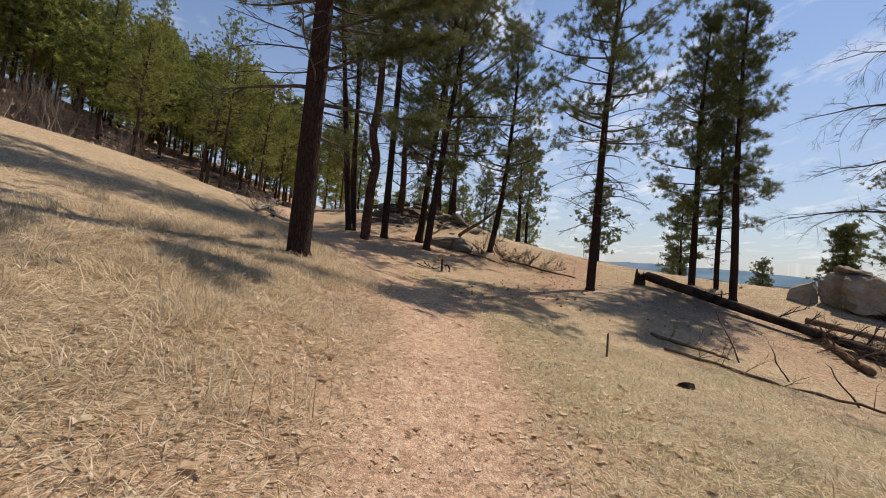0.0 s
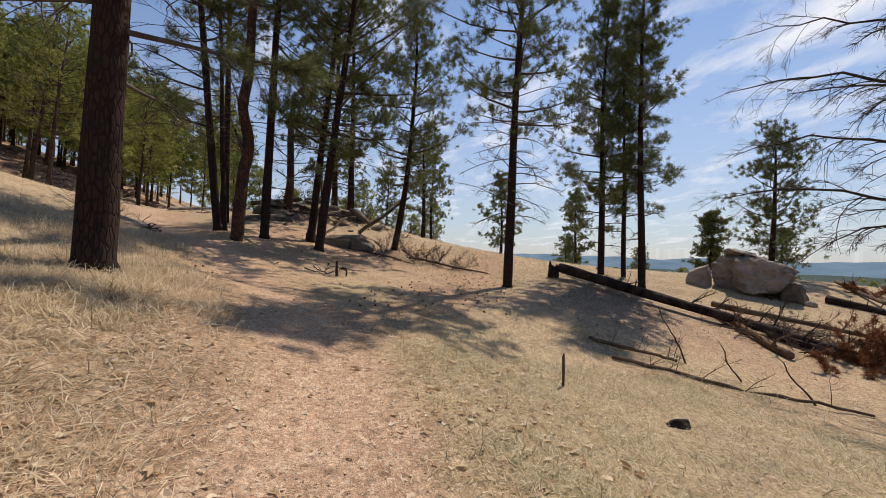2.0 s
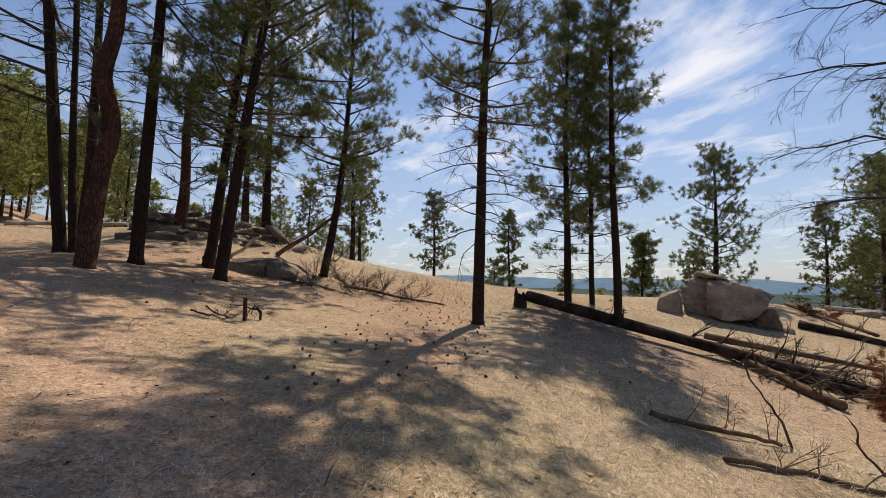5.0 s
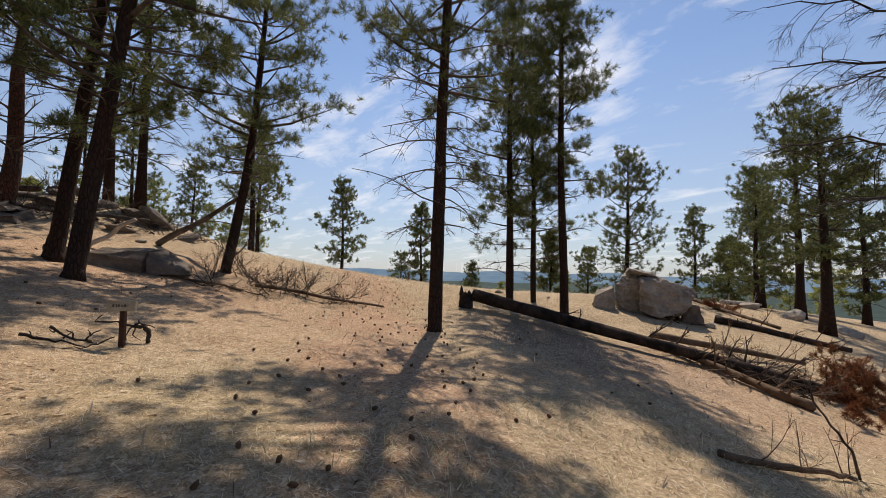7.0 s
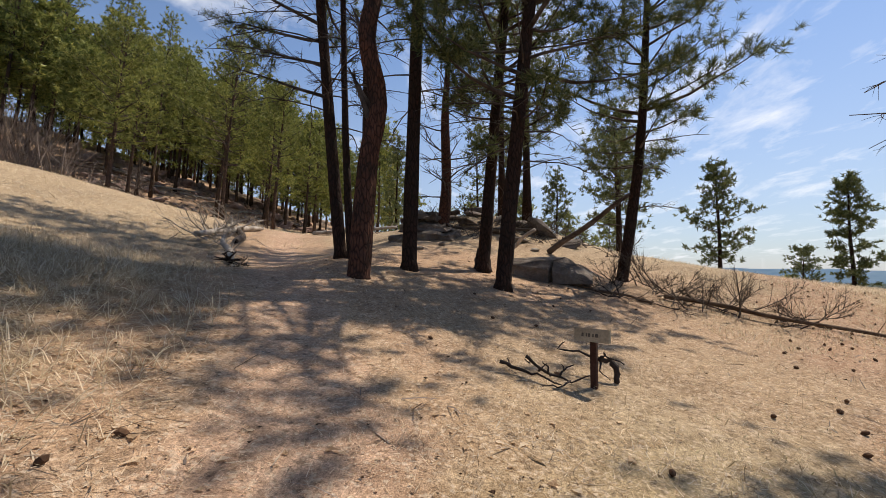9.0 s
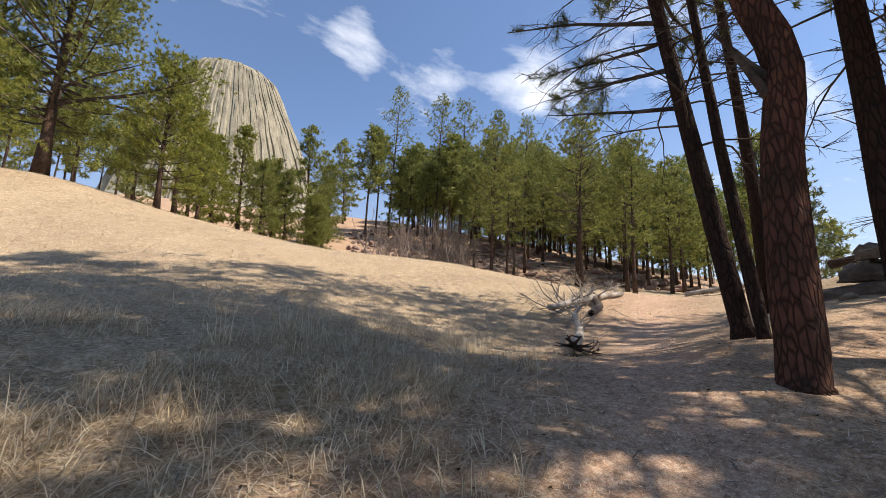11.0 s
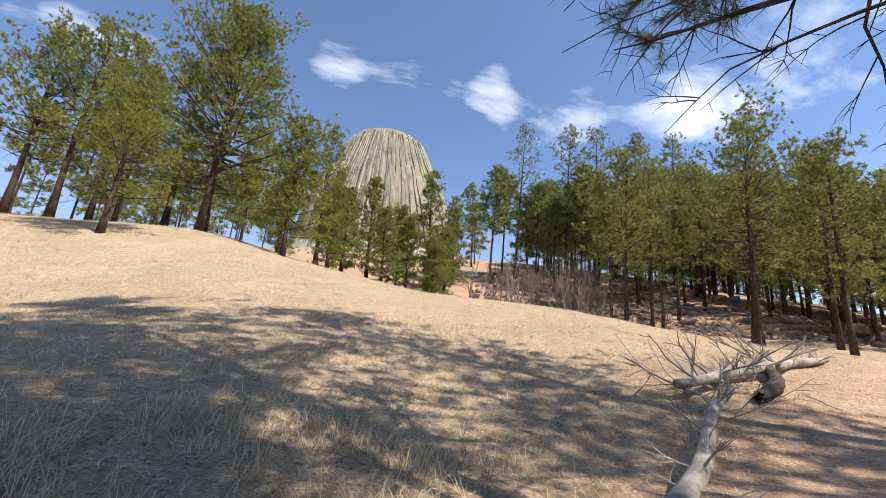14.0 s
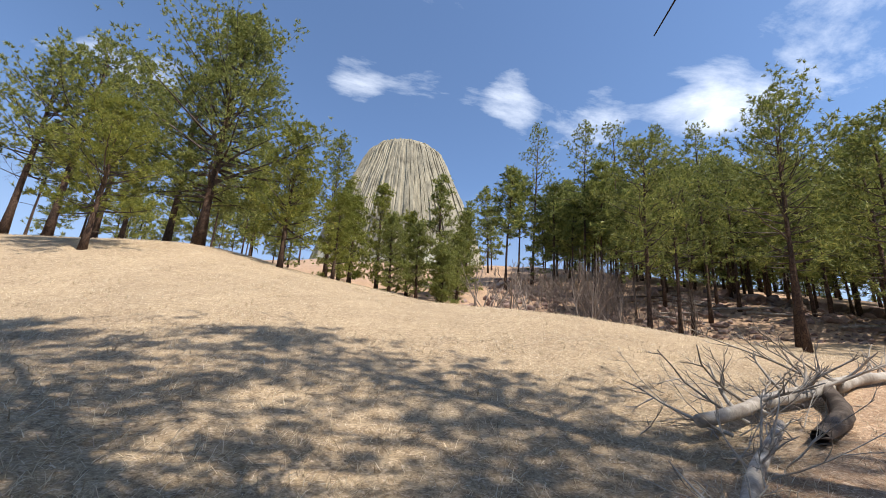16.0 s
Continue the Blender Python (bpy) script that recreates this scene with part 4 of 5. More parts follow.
def rock(name, x, y, seed, size, label, turn=0.0, lift=0.3, mat=None, group="", planes=9, sub=3):
    ob = new(name, rock_mesh(seed, size, mat or ROCK, planes, sub))
    ob.location = (x, y, on_land(x, y) + size[2] * lift)
    ob.rotation_euler[2] = turn
    return tagged(ob, label, "rock", group)


def hull_rock(name, x, y, z, blocks, seed, label, mat, rough=0.04, cuts=3, turn=0.0):
    """Angular blocks from their corners, split finer and weathered; the gaps between blocks are its cracks."""
    bm = bmesh.new()
    for corners in blocks:
        one = bmesh.new()
        for c in corners:
            one.verts.new(c)
        bmesh.ops.convex_hull(one, input=one.verts)
        bmesh.ops.delete(one, geom=[v for v in one.verts if not v.link_faces], context="VERTS")
        bmesh.ops.triangulate(one, faces=one.faces)
        bmesh.ops.subdivide_edges(one, edges=one.edges, cuts=cuts, use_grid_fill=True)
        bmesh.ops.triangulate(one, faces=one.faces)
        bmesh.ops.subdivide_edges(one, edges=one.edges, cuts=1, use_grid_fill=True)
        one.normal_update()
        moves = []
        for v in one.verts:
            p = v.co + Vector((seed * 3.1, 0, 0))
            bed = abs(noise.noise(Vector((p.x * 0.7, p.y * 0.7, p.z * 5))))
            moves.append(v.normal * (noise.noise(p * 1.6) * rough * 1.4 + noise.noise(p * 6) * rough * 0.7 - abs(noise.noise(p * 2.7)) * rough - bed * rough * 0.8))
        for v, m in zip(one.verts, moves):
            v.co += m
        piece = bpy.data.meshes.new("block")
        one.to_mesh(piece)
        one.free()
        bm.from_mesh(piece)
        bpy.data.meshes.remove(piece)
    me = bpy.data.meshes.new(name)
    bm.to_mesh(me)
    bm.free()
    me.materials.append(mat)
    me.polygons.foreach_set("use_smooth", np.full(len(me.polygons), False))
    ob = new(name, me)
    ob.location = (x, y, on_land(x, y) + z)
    ob.rotation_euler[2] = radians(turn)
    return tagged(ob, label, "rock")


# the wedge-shaped boulder: three blocks parted by cracks
hull_rock("boulder", 16.55, 16.2, -0.1, [
    [(-1.5, 0.0, 0.85), (-1.5, 0.0, 1.35), (-1.3, 0.15, 0.1), (-0.4, -0.08, 0.05), (-0.38, -0.1, 1.45), (-1.25, 0.1, 1.75), (-1.1, 1.3, 1.85), (-1.45, 1.3, 0.2), (-0.3, 1.4, 0.1), (-0.3, 0.9, 1.9)],
    [(-0.62, -0.32, 0.3), (-0.58, -0.32, 1.45), (0.15, -0.45, 0.15), (0.95, -0.3, 0.35), (1.35, -0.1, 0.9), (1.5, 0.3, 1.1), (1.2, 0.2, 1.25), (0.3, 0.0, 1.58), (-0.5, 0.2, 1.75), (-0.4, 1.4, 1.8), (0.9, 1.5, 1.3), (0.8, 1.3, 0.0), (-0.5, 1.3, 0.0), (0.5, 0.2, 0.0), (-0.5, 0.1, 0.0)],
    [(-1.15, 0.1, 1.7), (-0.95, -0.05, 1.98), (-0.4, 0.1, 1.9), (0.1, 0.1, 1.68), (-0.2, 0.9, 1.85), (-1.0, 1.1, 2.0), (-0.9, 0.6, 1.6), (0.1, 0.8, 1.6)]],
    3, "large cracked tan sandstone boulder on the slope", ROCK, 0.1, 6, turn=-62)
hull_rock("boulder", 15.45, 17.75, -0.1, [[(-0.4, -0.4, 0), (0.45, -0.4, 0), (0.45, 0.4, 0), (-0.4, 0.4, 0), (-0.35, -0.35, 0.6), (0.4, -0.2, 0.95), (0.3, 0.4, 1.0), (-0.3, 0.3, 0.8)]], 5,
          "smaller tan boulder leaning by the large one", ROCK, 0.05, 3, turn=-62)
hull_rock("boulder", 17.6, 15.25, -0.15, [[(-0.4, -0.4, 0), (0.4, -0.4, 0), (0.4, 0.5, 0), (-0.4, 0.4, 0), (-0.35, -0.3, 0.75), (0.15, -0.3, 0.85), (0.3, 0.4, 0.6), (-0.3, 0.3, 0.8)]], 6,
          "dark block wedged beneath the large boulder", ROCK_DARK, 0.05, 3, turn=-62)
hull_rock("flat_rock", 0.42, 22.0, -0.1, [
    [(-1.15, 0.05, 0.0), (-1.15, 0.0, 0.55), (0.0, -0.3, 0.0), (0.0, -0.3, 0.38), (-0.95, 0.6, 0.72), (0.5, 0.6, 0.75), (0.1, -0.1, 0.62), (0.5, 0.7, 0.0), (-1.0, 0.7, 0.0)],
    [(0.06, -0.34, 0.0), (0.06, -0.3, 0.36), (1.05, -0.45, 0.0), (1.1, -0.4, 0.1), (1.15, 0.1, 0.28), (0.5, 0.55, 0.74), (0.12, -0.1, 0.6), (0.6, 0.7, 0.0), (1.1, 0.6, 0.0)]],
    8, "flat slab of dark sandstone in the pine litter", ROCK_DARK, 0.04, 4, turn=-6)
hull_rock("ledge_rock", -3.65, 27.01, -0.2, [
    [(-1.6, -0.4, 0), (1.2, -0.5, 0), (1.4, 0.8, 0), (-1.6, 0.9, 0), (-1.7, -0.3, 0.35), (1.1, -0.55, 0.3), (1.2, 0.7, 0.55), (-1.5, 0.8, 0.5)],
    [(-1.3, -0.1, 0.45), (0.9, -0.2, 0.4), (1.0, 0.8, 0.6), (-1.3, 0.9, 0.5), (-1.2, 0.0, 0.85), (0.5, -0.1, 0.8), (0.7, 0.8, 1.0), (-1.0, 0.9, 1.1)],
    [(-0.9, 0.2, 1.0), (0.4, 0.2, 0.95), (0.5, 0.9, 1.05), (-0.9, 1.0, 1.1), (-0.7, 0.3, 1.3), (0.2, 0.4, 1.25), (0.2, 0.9, 1.4), (-0.6, 0.9, 1.45)]],
    9, "grey bedded sandstone ledge behind the grove", ROCK_DARK, 0.14, 4, turn=-10)


def rock_pile(name, seed, spots, sizes, mat, label, group, thick=(0.4, 0.65)):
    """Separate broken rocks on a few shared shapes."""
    rng = np.random.default_rng(seed)
    shapes = [rock_mesh(seed * 10 + k, (1, rng.uniform(0.6, 0.95), rng.uniform(*thick)), mat, 9, 2, 0.06) for k in range(7)]
    for k, (x, y) in enumerate(spots):
        ob = new(name, shapes[k % 7])
        s = rng.uniform(*sizes) * (1 if rng.random() > 0.15 else 1.7)
        ob.matrix_basis = Matrix.LocRotScale((x, y, on_land(x, y) + s * 0.12), Euler((rng.normal(0, 0.25), rng.normal(0, 0.25), rng.uniform(0, 6.28))), (s, s, s))
        tagged(ob, label, "rock", group)


rock_pile("talus_rock", 1, scatter(21, 296, (-75, -14, 30, 75), 0.75, lambda x, y: 39.5 < 0.6 * (y - 18.4) - 0.8 * (x + 5.4) < 62 and -18 < 0.8 * (y - 18.4) + 0.6 * (x + 5.4) < 30), (0.35, 0.85), ROCK_PINK, "pinkish grey broken talus rock under the pines", "talus rocks")
def rubble(seed, n, box, keep, sizes, mat, label):
    """Loose broken stone lying too thick to count."""
    rng = np.random.default_rng(seed)
    shapes = [rock_mesh(seed * 10 + k, (1, rng.uniform(0.6, 0.95), rng.uniform(0.35, 0.6)), mat, 8, 1, 0.08) for k in range(5)]
    verts, faces, count = [], [], 0
    for k, (x, y) in enumerate(scatter(seed, n, box, 0.3, keep)):
        me = shapes[k % 5]
        s = rng.uniform(*sizes)
        m = np.array(Matrix.LocRotScale((x, y, on_land(x, y) + s * 0.1), Euler((rng.normal(0, 0.3), rng.normal(0, 0.3), rng.uniform(0, 6.28))), (s, s, s)))
        verts.append(np.array([v.co for v in me.vertices]) @ m[:3, :3].T + m[:3, 3])
        faces += [tuple(v + count for v in f.vertices) for f in me.polygons]
        count += len(me.vertices)
    tagged(new("rubble", mesh_of("rubble", np.concatenate(verts), faces, mat, False)), label, "rubble", kind="stuff")


rubble(8, 800, (-62, -24, 28, 66), lambda x, y: 39.5 < 0.6 * (y - 18.4) - 0.8 * (x + 5.4) < 56 and -14 < 0.8 * (y - 18.4) + 0.6 * (x + 5.4) < 26, (0.15, 0.4), ROCK_PINK, "pinkish grey broken rubble on the talus slope")
rock_pile("mound_rock", 2, [(-2.9, 29.6), (-1.4, 29.2), (-0.6, 29.8), (-4.2, 29.0), (-2.0, 30.4), (-3.6, 30.6), (0.4, 29.4), (-1.0, 28.2), (-2.2, 28.9), (-3.2, 28.6), (1.2, 29.2), (-0.1, 27.6), (2.0, 27.9), (-4.6, 30.2), (-1.7, 31.0), (0.9, 30.8)], (0.35, 0.75), ROCK_DARK, "weathered slab on the brushy mound", "rocks of the mound", (0.22, 0.4))
rock_pile("stone", 3, scatter(22, 26, (-6, 24, 12, 30), 1.6, lambda x, y: (x > 12 and y > 10) or (y > 22 and x < 3)), (0.08, 0.26), ROCK, "small half-buried tan stone", "scattered stones")
rock_pile("stone", 4, [(26.2, 14.1), (27.6, 16.3), (25.0, 12.0)], (0.5, 0.8), ROCK, "low tan stone in the dry grass", "low stones")


# ---- fallen timber ----
def log(name, a, b, r0, r1, seed, mat, label, stubs=8, stub_len=0.5, sag=0.0, kids=2, category="log", lift=None, spokes=0):
    """A fallen trunk from a to b (x, y, height over the ground), with broken branch stubs."""
    rng = np.random.default_rng(seed)
    za, zb = on_land(a[0], a[1]) + a[2], on_land(b[0], b[1]) + b[2]
    ob = thing(name, a[0], a[1], label, category, z=za)
    n = 14
    s = np.linspace(0, 1, n)
    wob = 0.05 if r0 > 0.06 else 0.03 * math.dist(a[:2], b[:2])
    line = np.stack([(b[0] - a[0]) * s + wob * np.sin(s * 9 + seed), (b[1] - a[1]) * s + 0.05 * np.sin(s * 7 + seed), (zb - za) * s - sag * np.sin(s * np.pi)], 1)
    if r0 < 0.06:
        line[1:-1] += rng.normal(0, 0.012, (n - 2, 3)) * math.dist(a[:2], b[:2]) * [1, 1, 0.3]
    body = Soup()
    body.tube(line, np.linspace(r0, r1, n) * (1 + rng.uniform(-0.06, 0.06, n)), 11, 0.08, rng)
    part("trunk", body.mesh("trunk", mat), ob)
    run = math.atan2(b[0] - a[0], b[1] - a[1])
    tw = Soup()
    for k in range(stubs):
        st = Soup()
        f = rng.uniform(0.12, 0.98)
        p = np.array([np.interp(f, s, line[:, i]) for i in range(3)])
        dead_limb(st, p, run + rng.choice([-1, 1]) * rng.uniform(0.3, 1.3), rng.uniform(0.0, 1.1), stub_len * rng.uniform(0.4, 1.3), rng.uniform(-0.2, 0.4), rng, max(0.008, r1 * 0.28), kids, 3, 5, tw)
        part("branch_stub", st.mesh("branch_stub", mat), ob)
    if tw.v:
        tagged(part("twig_spray", tw.mesh("twig_spray", mat), ob), kind="stuff")
    for k in range(spokes):
        st = Soup()
        dead_limb(st, line[0] + [0, 0, 0.02], run + math.pi + rng.uniform(-1.1, 1.1), rng.uniform(-0.4, 0.4), rng.uniform(0.2, 0.42), 0.2, rng, 0.04, 1, 3, 6)
        part("root", st.mesh("root", CHAR), ob)
    return ob


log("fallen_log", (9.25, 18.75, 0.42), (13.4, 10.1, 0.1), 0.2, 0.12, 1, CHAR, "long charred fallen pine log propped on its broken stump", 12, 0.9, sag=0.0, kids=2)
log("fallen_log", (12.9, 14.6, 0.22), (15.5, 11.5, 0.18), 0.11, 0.06, 2, BROWN, "weathered fallen log crossing a charred one", 7, 0.8)
log("fallen_log", (12.37, 13.92, 0.14), (11.13, 10.58, 0.1), 0.075, 0.1, 3, BROWN, "weathered brown trunk with a splintered butt", 12, 0.8)
log("fallen_log", (12.31, 12.12, 0.1), (12.93, 10.78, 0.08), 0.1, 0.09, 32, CHAR, "charred limb lying beside the long log", 9, 0.7)
log("fallen_log", (18.73, 14.93, 0.14), (19.83, 11.20, 0.1), 0.15, 0.08, 4, CHAR, "dark fallen log on the open slope", 8, 0.6)
log("fallen_log", (23.37, 17.66, 0.16), (19.32, 13.02, 0.3), 0.09, 0.06, 5, BROWN, "thin fallen trunk lying over a dark log", 8, 0.6)
log("fallen_log", (24.85, 16.68, 0.2), (31.99, 16.91, 0.2), 0.13, 0.11, 6, GREY, "pale fallen log on the open slope", 7, 0.6)
log("fallen_branch", (4.9, 9.05, 0.03), (8.9, 7.5, 0.04), 0.036, 0.022, 7, BROWN, "long brown fallen branch with upright twigs", 9, 0.6, category="branch")
log("fallen_branch", (5.25, 10.25, 0.04), (6.68, 9.34, 0.04), 0.045, 0.025, 8, BROWN, "broken grey branch in the dry grass", 7, 0.5, category="branch")
log("leaning_stick", (6.85, 9.35, 0.0), (6.5, 9.75, 1.05), 0.018, 0.008, 9, DEAD, "thin dead stick standing askew", 2, 0.2, category="stick", kids=0)
log("leaning_stick", (8.2, 8.0, 0.0), (7.9, 8.35, 0.6), 0.02, 0.01, 10, DEAD, "thin dead stick standing askew", 2, 0.2, category="stick", kids=0)
log("leaning_stick", (7.4, 8.7, 0.0), (7.15, 8.9, 0.55), 0.018, 0.01, 11, DEAD, "thin dead stick standing askew", 2, 0.2, category="stick", kids=0)
log("fallen_log", (-6.3, 18.6, 0.12), (-10.2, 23.9, 0.34), 0.09, 0.06, 12, GREY, "bleached fallen trunk with a charred root end", 14, 0.7, kids=2, spokes=7)
log("fallen_log", (-10.55, 23.0, 0.3), (-11.6, 26.85, 0.2), 0.085, 0.13, 13, GREY, "long bleached fallen trunk beside the trail", 14, 1.3, kids=2)
log("fallen_log", (-11.55, 26.75, 0.22), (-12.5, 30.2, 0.12), 0.13, 0.08, 33, GREY, "bleached upper length of a fallen trunk", 6, 0.9, kids=2)


def bent_stub():
    """A thick rough bough broken off hollow, lying in a bend."""
    rng = np.random.default_rng(14)
    ob = thing("broken_stub", -10.15, 24.5, "thick rough broken stub of a fallen trunk", "log")
    z0 = on_land(-10.15, 24.5)
    pts = [(0, 0, 0.13), (-0.15, 0.45, 0.13), (-0.38, 1.0, 0.13), (-0.75, 1.5, 0.15), (-1.15, 1.9, 0.22), (-1.4, 2.2, 0.22)]
    line = np.array([(x, y, on_land(-10.15 + x, 24.5 + y) - z0 + z) for x, y, z in pts])
    s = Soup()
    s.tube(line, [0.1, 0.115, 0.13, 0.13, 0.115, 0.09], 13, 0.14, rng, close=False)
    part("bark", s.mesh("bark", DEAD), ob, "flaking grey-brown bark")
    core = Soup()
    core.tube(line[:3] + [0, 0.06, 0], [0.06, 0.075, 0.075], 9, 0.1, rng)
    part("heartwood", core.mesh("heartwood", CHAR), ob, "dark rotten heart")
    for k in range(7):
        t = Soup()
        a = k * 0.9
        p = line[0] + [0.09 * math.cos(a), 0, 0.09 * math.sin(a)]
        t.tube([p + [0, 0.1, 0], p + [0.02, -rng.uniform(0.05, 0.2), 0]], [0.022, 0.005], 4)
        part("splinter", t.mesh("splinter", DEAD), ob)


bent_stub()
log("fallen_log", (-6.2, 33.5, 0.5), (-2.8, 32.6, 0.35), 0.16, 0.12, 15, CHAR, "charred log resting on the mound's edge", 6, 0.6)
log("fallen_log", (0.98, 26.2, 0.05), (3.5, 24.6, 2.52), 0.11, 0.06, 16, DEAD, "dead trunk leaning up out of the brush", 6, 0.7)
log("fallen_log", (-0.76, 24.4, 0.05), (0.22, 23.8, 1.11), 0.075, 0.05, 17, GREY, "short bleached pole leaning on the mound", 1, 0.2, kids=0)
log("fallen_log", (3.2, 21.6, 0.08), (6.2, 19.6, 0.05), 0.06, 0.03, 18, BROWN, "thin fallen limb below the brush", 5, 0.6)
log("fallen_log", (-0.9, 22.9, 0.06), (2.6, 20.9, 0.05), 0.05, 0.03, 19, BROWN, "thin limb on the pine litter", 5, 0.5)
log("fallen_log", (-4.5, 28.9, 0.1), (0.8, 27.8, 0.5), 0.08, 0.05, 20, DEAD, "dead limb across the mound", 8, 0.8)
log("fallen_log", (-11.0, 32.5, 0.1), (-6.5, 34.0, 0.2), 0.1, 0.07, 21, GREY, "bleached log in the brush past the trail", 9, 0.8)


def stump(x, y, r, h, seed, mat, label, slant=0.0):
    rng = np.random.default_rng(seed)
    ob = thing("stump", x, y, label, "stump", sink=0.05)
    s = Soup()
    hs = np.linspace(0, 1, 6)
    s.tube(np.stack([slant * hs, 0 * hs, hs * h], 1), r * (1.25 - 0.3 * hs), 11, 0.12, rng)
    part("body", s.mesh("body", mat), ob)
    for k in range(5):
        t = Soup()
        a = k * 1.3
        t.tube([(slant + r * 0.7 * math.cos(a), r * 0.7 * math.sin(a), h - 0.05), (slant + r * 0.75 * math.cos(a), r * 0.75 * math.sin(a), h + rng.uniform(-0.02, 0.12) + (0.14 if k == 2 else 0))], [r * 0.45, r * 0.12], 6)
        part("splinter", t.mesh("splinter", mat), ob)


stump(9.05, 18.9, 0.2, 0.5, 3, CHAR, "charred broken stump under the fallen log")
stump(-1.3, 22.0, 0.2, 0.4, 4, CHAR, "low charred stump behind a pine")
rock("burnt_lump", 3.83, 6.3, 15, (0.16, 0.12, 0.07), "dark burnt lump in the dry grass", 0.4, 0.4, CHAR)


def stake():
    ob = thing("wooden_stake", 3.02, 7.35, "thin weathered wooden stake beside the trail", "stake", sink=0.05)
    s = Soup()
    rng = np.random.default_rng(2)
    s.tube([(0, 0, 0), (0.004, 0, 0.2), (0.0, 0.004, 0.42), (0.006, 0.0, 0.47)], [0.019, 0.019, 0.017, 0.009], 6, 0.12, rng)
    part("post", s.mesh("post", BROWN), ob)


stake()


def box_mesh(name, size, mat, bevel=0.006):
    bm = bmesh.new()
    bmesh.ops.create_cube(bm, size=1)
    for v in bm.verts:
        v.co = Vector((v.co.x * size[0], v.co.y * size[1], v.co.z * size[2]))
    bmesh.ops.bevel(bm, geom=bm.edges, offset=bevel, segments=2, affect="EDGES")
    me = bpy.data.meshes.new(name)
    bm.to_mesh(me)
    bm.free()
    me.materials.append(mat)
    return me


def trail_sign():
    x, y = 0.0, 15.1
    ob = thing("trail_sign", x, y, "small wooden trail sign on a short brown post", "sign", sink=0.08)
    ob.rotation_euler[2] = radians(-34)
    p = part("post", box_mesh("post", (0.06, 0.06, 0.6), POST), ob, "dark red-brown post")
    p.location[2] = 0.3
    b = part("board", box_mesh("board", (0.35, 0.055, 0.13), SIGN_BOARD), ob, "grey wooden board with routed letters")
    b.location, b.rotation_euler[0] = (0, -0.035, 0.60), radians(-8)
    for k, (dx, w, h) in enumerate(((-0.085, 0.02, 0.036), (-0.045, 0.012, 0.032), (-0.02, 0.02, 0.034), (0.02, 0.014, 0.03), (0.055, 0.03, 0.034))):
        g = part("letter", box_mesh("letter", (w, 0.006, h), SIGN_INK, 0.001), b)
        g.location = (dx, -0.03, 0.0)


trail_sign()


def brush(name, x, y, seed, count, reach, mat, label, rise=(0.0, 0.6), droop=0.2, r=0.018, category="brush", level=2, kids=5, needles=None, spread=0.25):
    """A heap or bush of bare branches; needles: dead needles still on it."""
    rng = np.random.default_rng(seed)
    ob = thing(name, x, y, label, category, sink=0.03)
    z0 = on_land(x, y)
    tips, ways, tw = [], [], Soup()
    for k in range(count):
        s = Soup()
        px, py = rng.normal(0, spread), rng.normal(0, spread)
        start = np.array([px, py, on_land(x + px, y + py) - z0 + 0.05])
        az = k * 2.4 + rng.uniform(-0.5, 0.5)
        dead_limb(s, start, az, rng.uniform(*rise), reach * rng.uniform(0.6, 1.15), droop, rng, r, level, kids, 4, tw)
        part("branch", s.mesh("branch", mat), ob)
        if needles:
            v = np.concatenate(s.v + tw.v[-40:])
            pick = v[rng.integers(0, len(v), 60)]
            tips.append(pick)
            ways.append(np.stack([unit(q - start) for q in pick]))
    if tw.v:
        tagged(part("twig_spray", tw.mesh("twig_spray", mat), ob), kind="stuff")
    if needles:
        tri = blades(np.concatenate(tips), np.concatenate(ways), 12, 0.13, 0.012, 1.0, rng)
        tagged(part("foliage", blade_mesh("foliage", tri, needles), ob, "rust-brown dead needles"), kind="stuff")
    return ob


def antler_branch(x, y, turn, lines, label):
    """A knotty dead branch drawn by its forks: each a width and points (along, away, up)."""
    rng = np.random.default_rng(int(abs(x) * 100) + 5)
    ob = thing("dead_branch", x, y, label, "branch")
    c, s, z0 = math.cos(radians(turn)), math.sin(radians(turn)), on_land(x, y)
    for k, (r, pts) in enumerate(lines):
        line = []
        for (a, b, up), (a2, b2, up2) in zip(pts, pts[1:]):
            for f in (0, 0.35, 0.7):
                line.append((a + (a2 - a) * f, b + (b2 - b) * f, 0.015 + 0.7 * (up + (up2 - up) * f)))
        line.append((*pts[-1][:2], 0.015 + 0.7 * pts[-1][2]))
        line = np.array([(a * c - b * s, a * s + b * c, on_land(x + a * c - b * s, y + a * s + b * c) - z0 + up) for a, b, up in line])
        line[1:-1] += rng.normal(0, 0.008, (len(line) - 2, 3))
        t = Soup()
        t.tube(line, np.linspace(r, r * (0.9 if k == 0 and len(lines) < 9 else 0.35), len(line)), 6, 0.18, rng)
        part("fork", t.mesh("fork", BOUGH), ob)


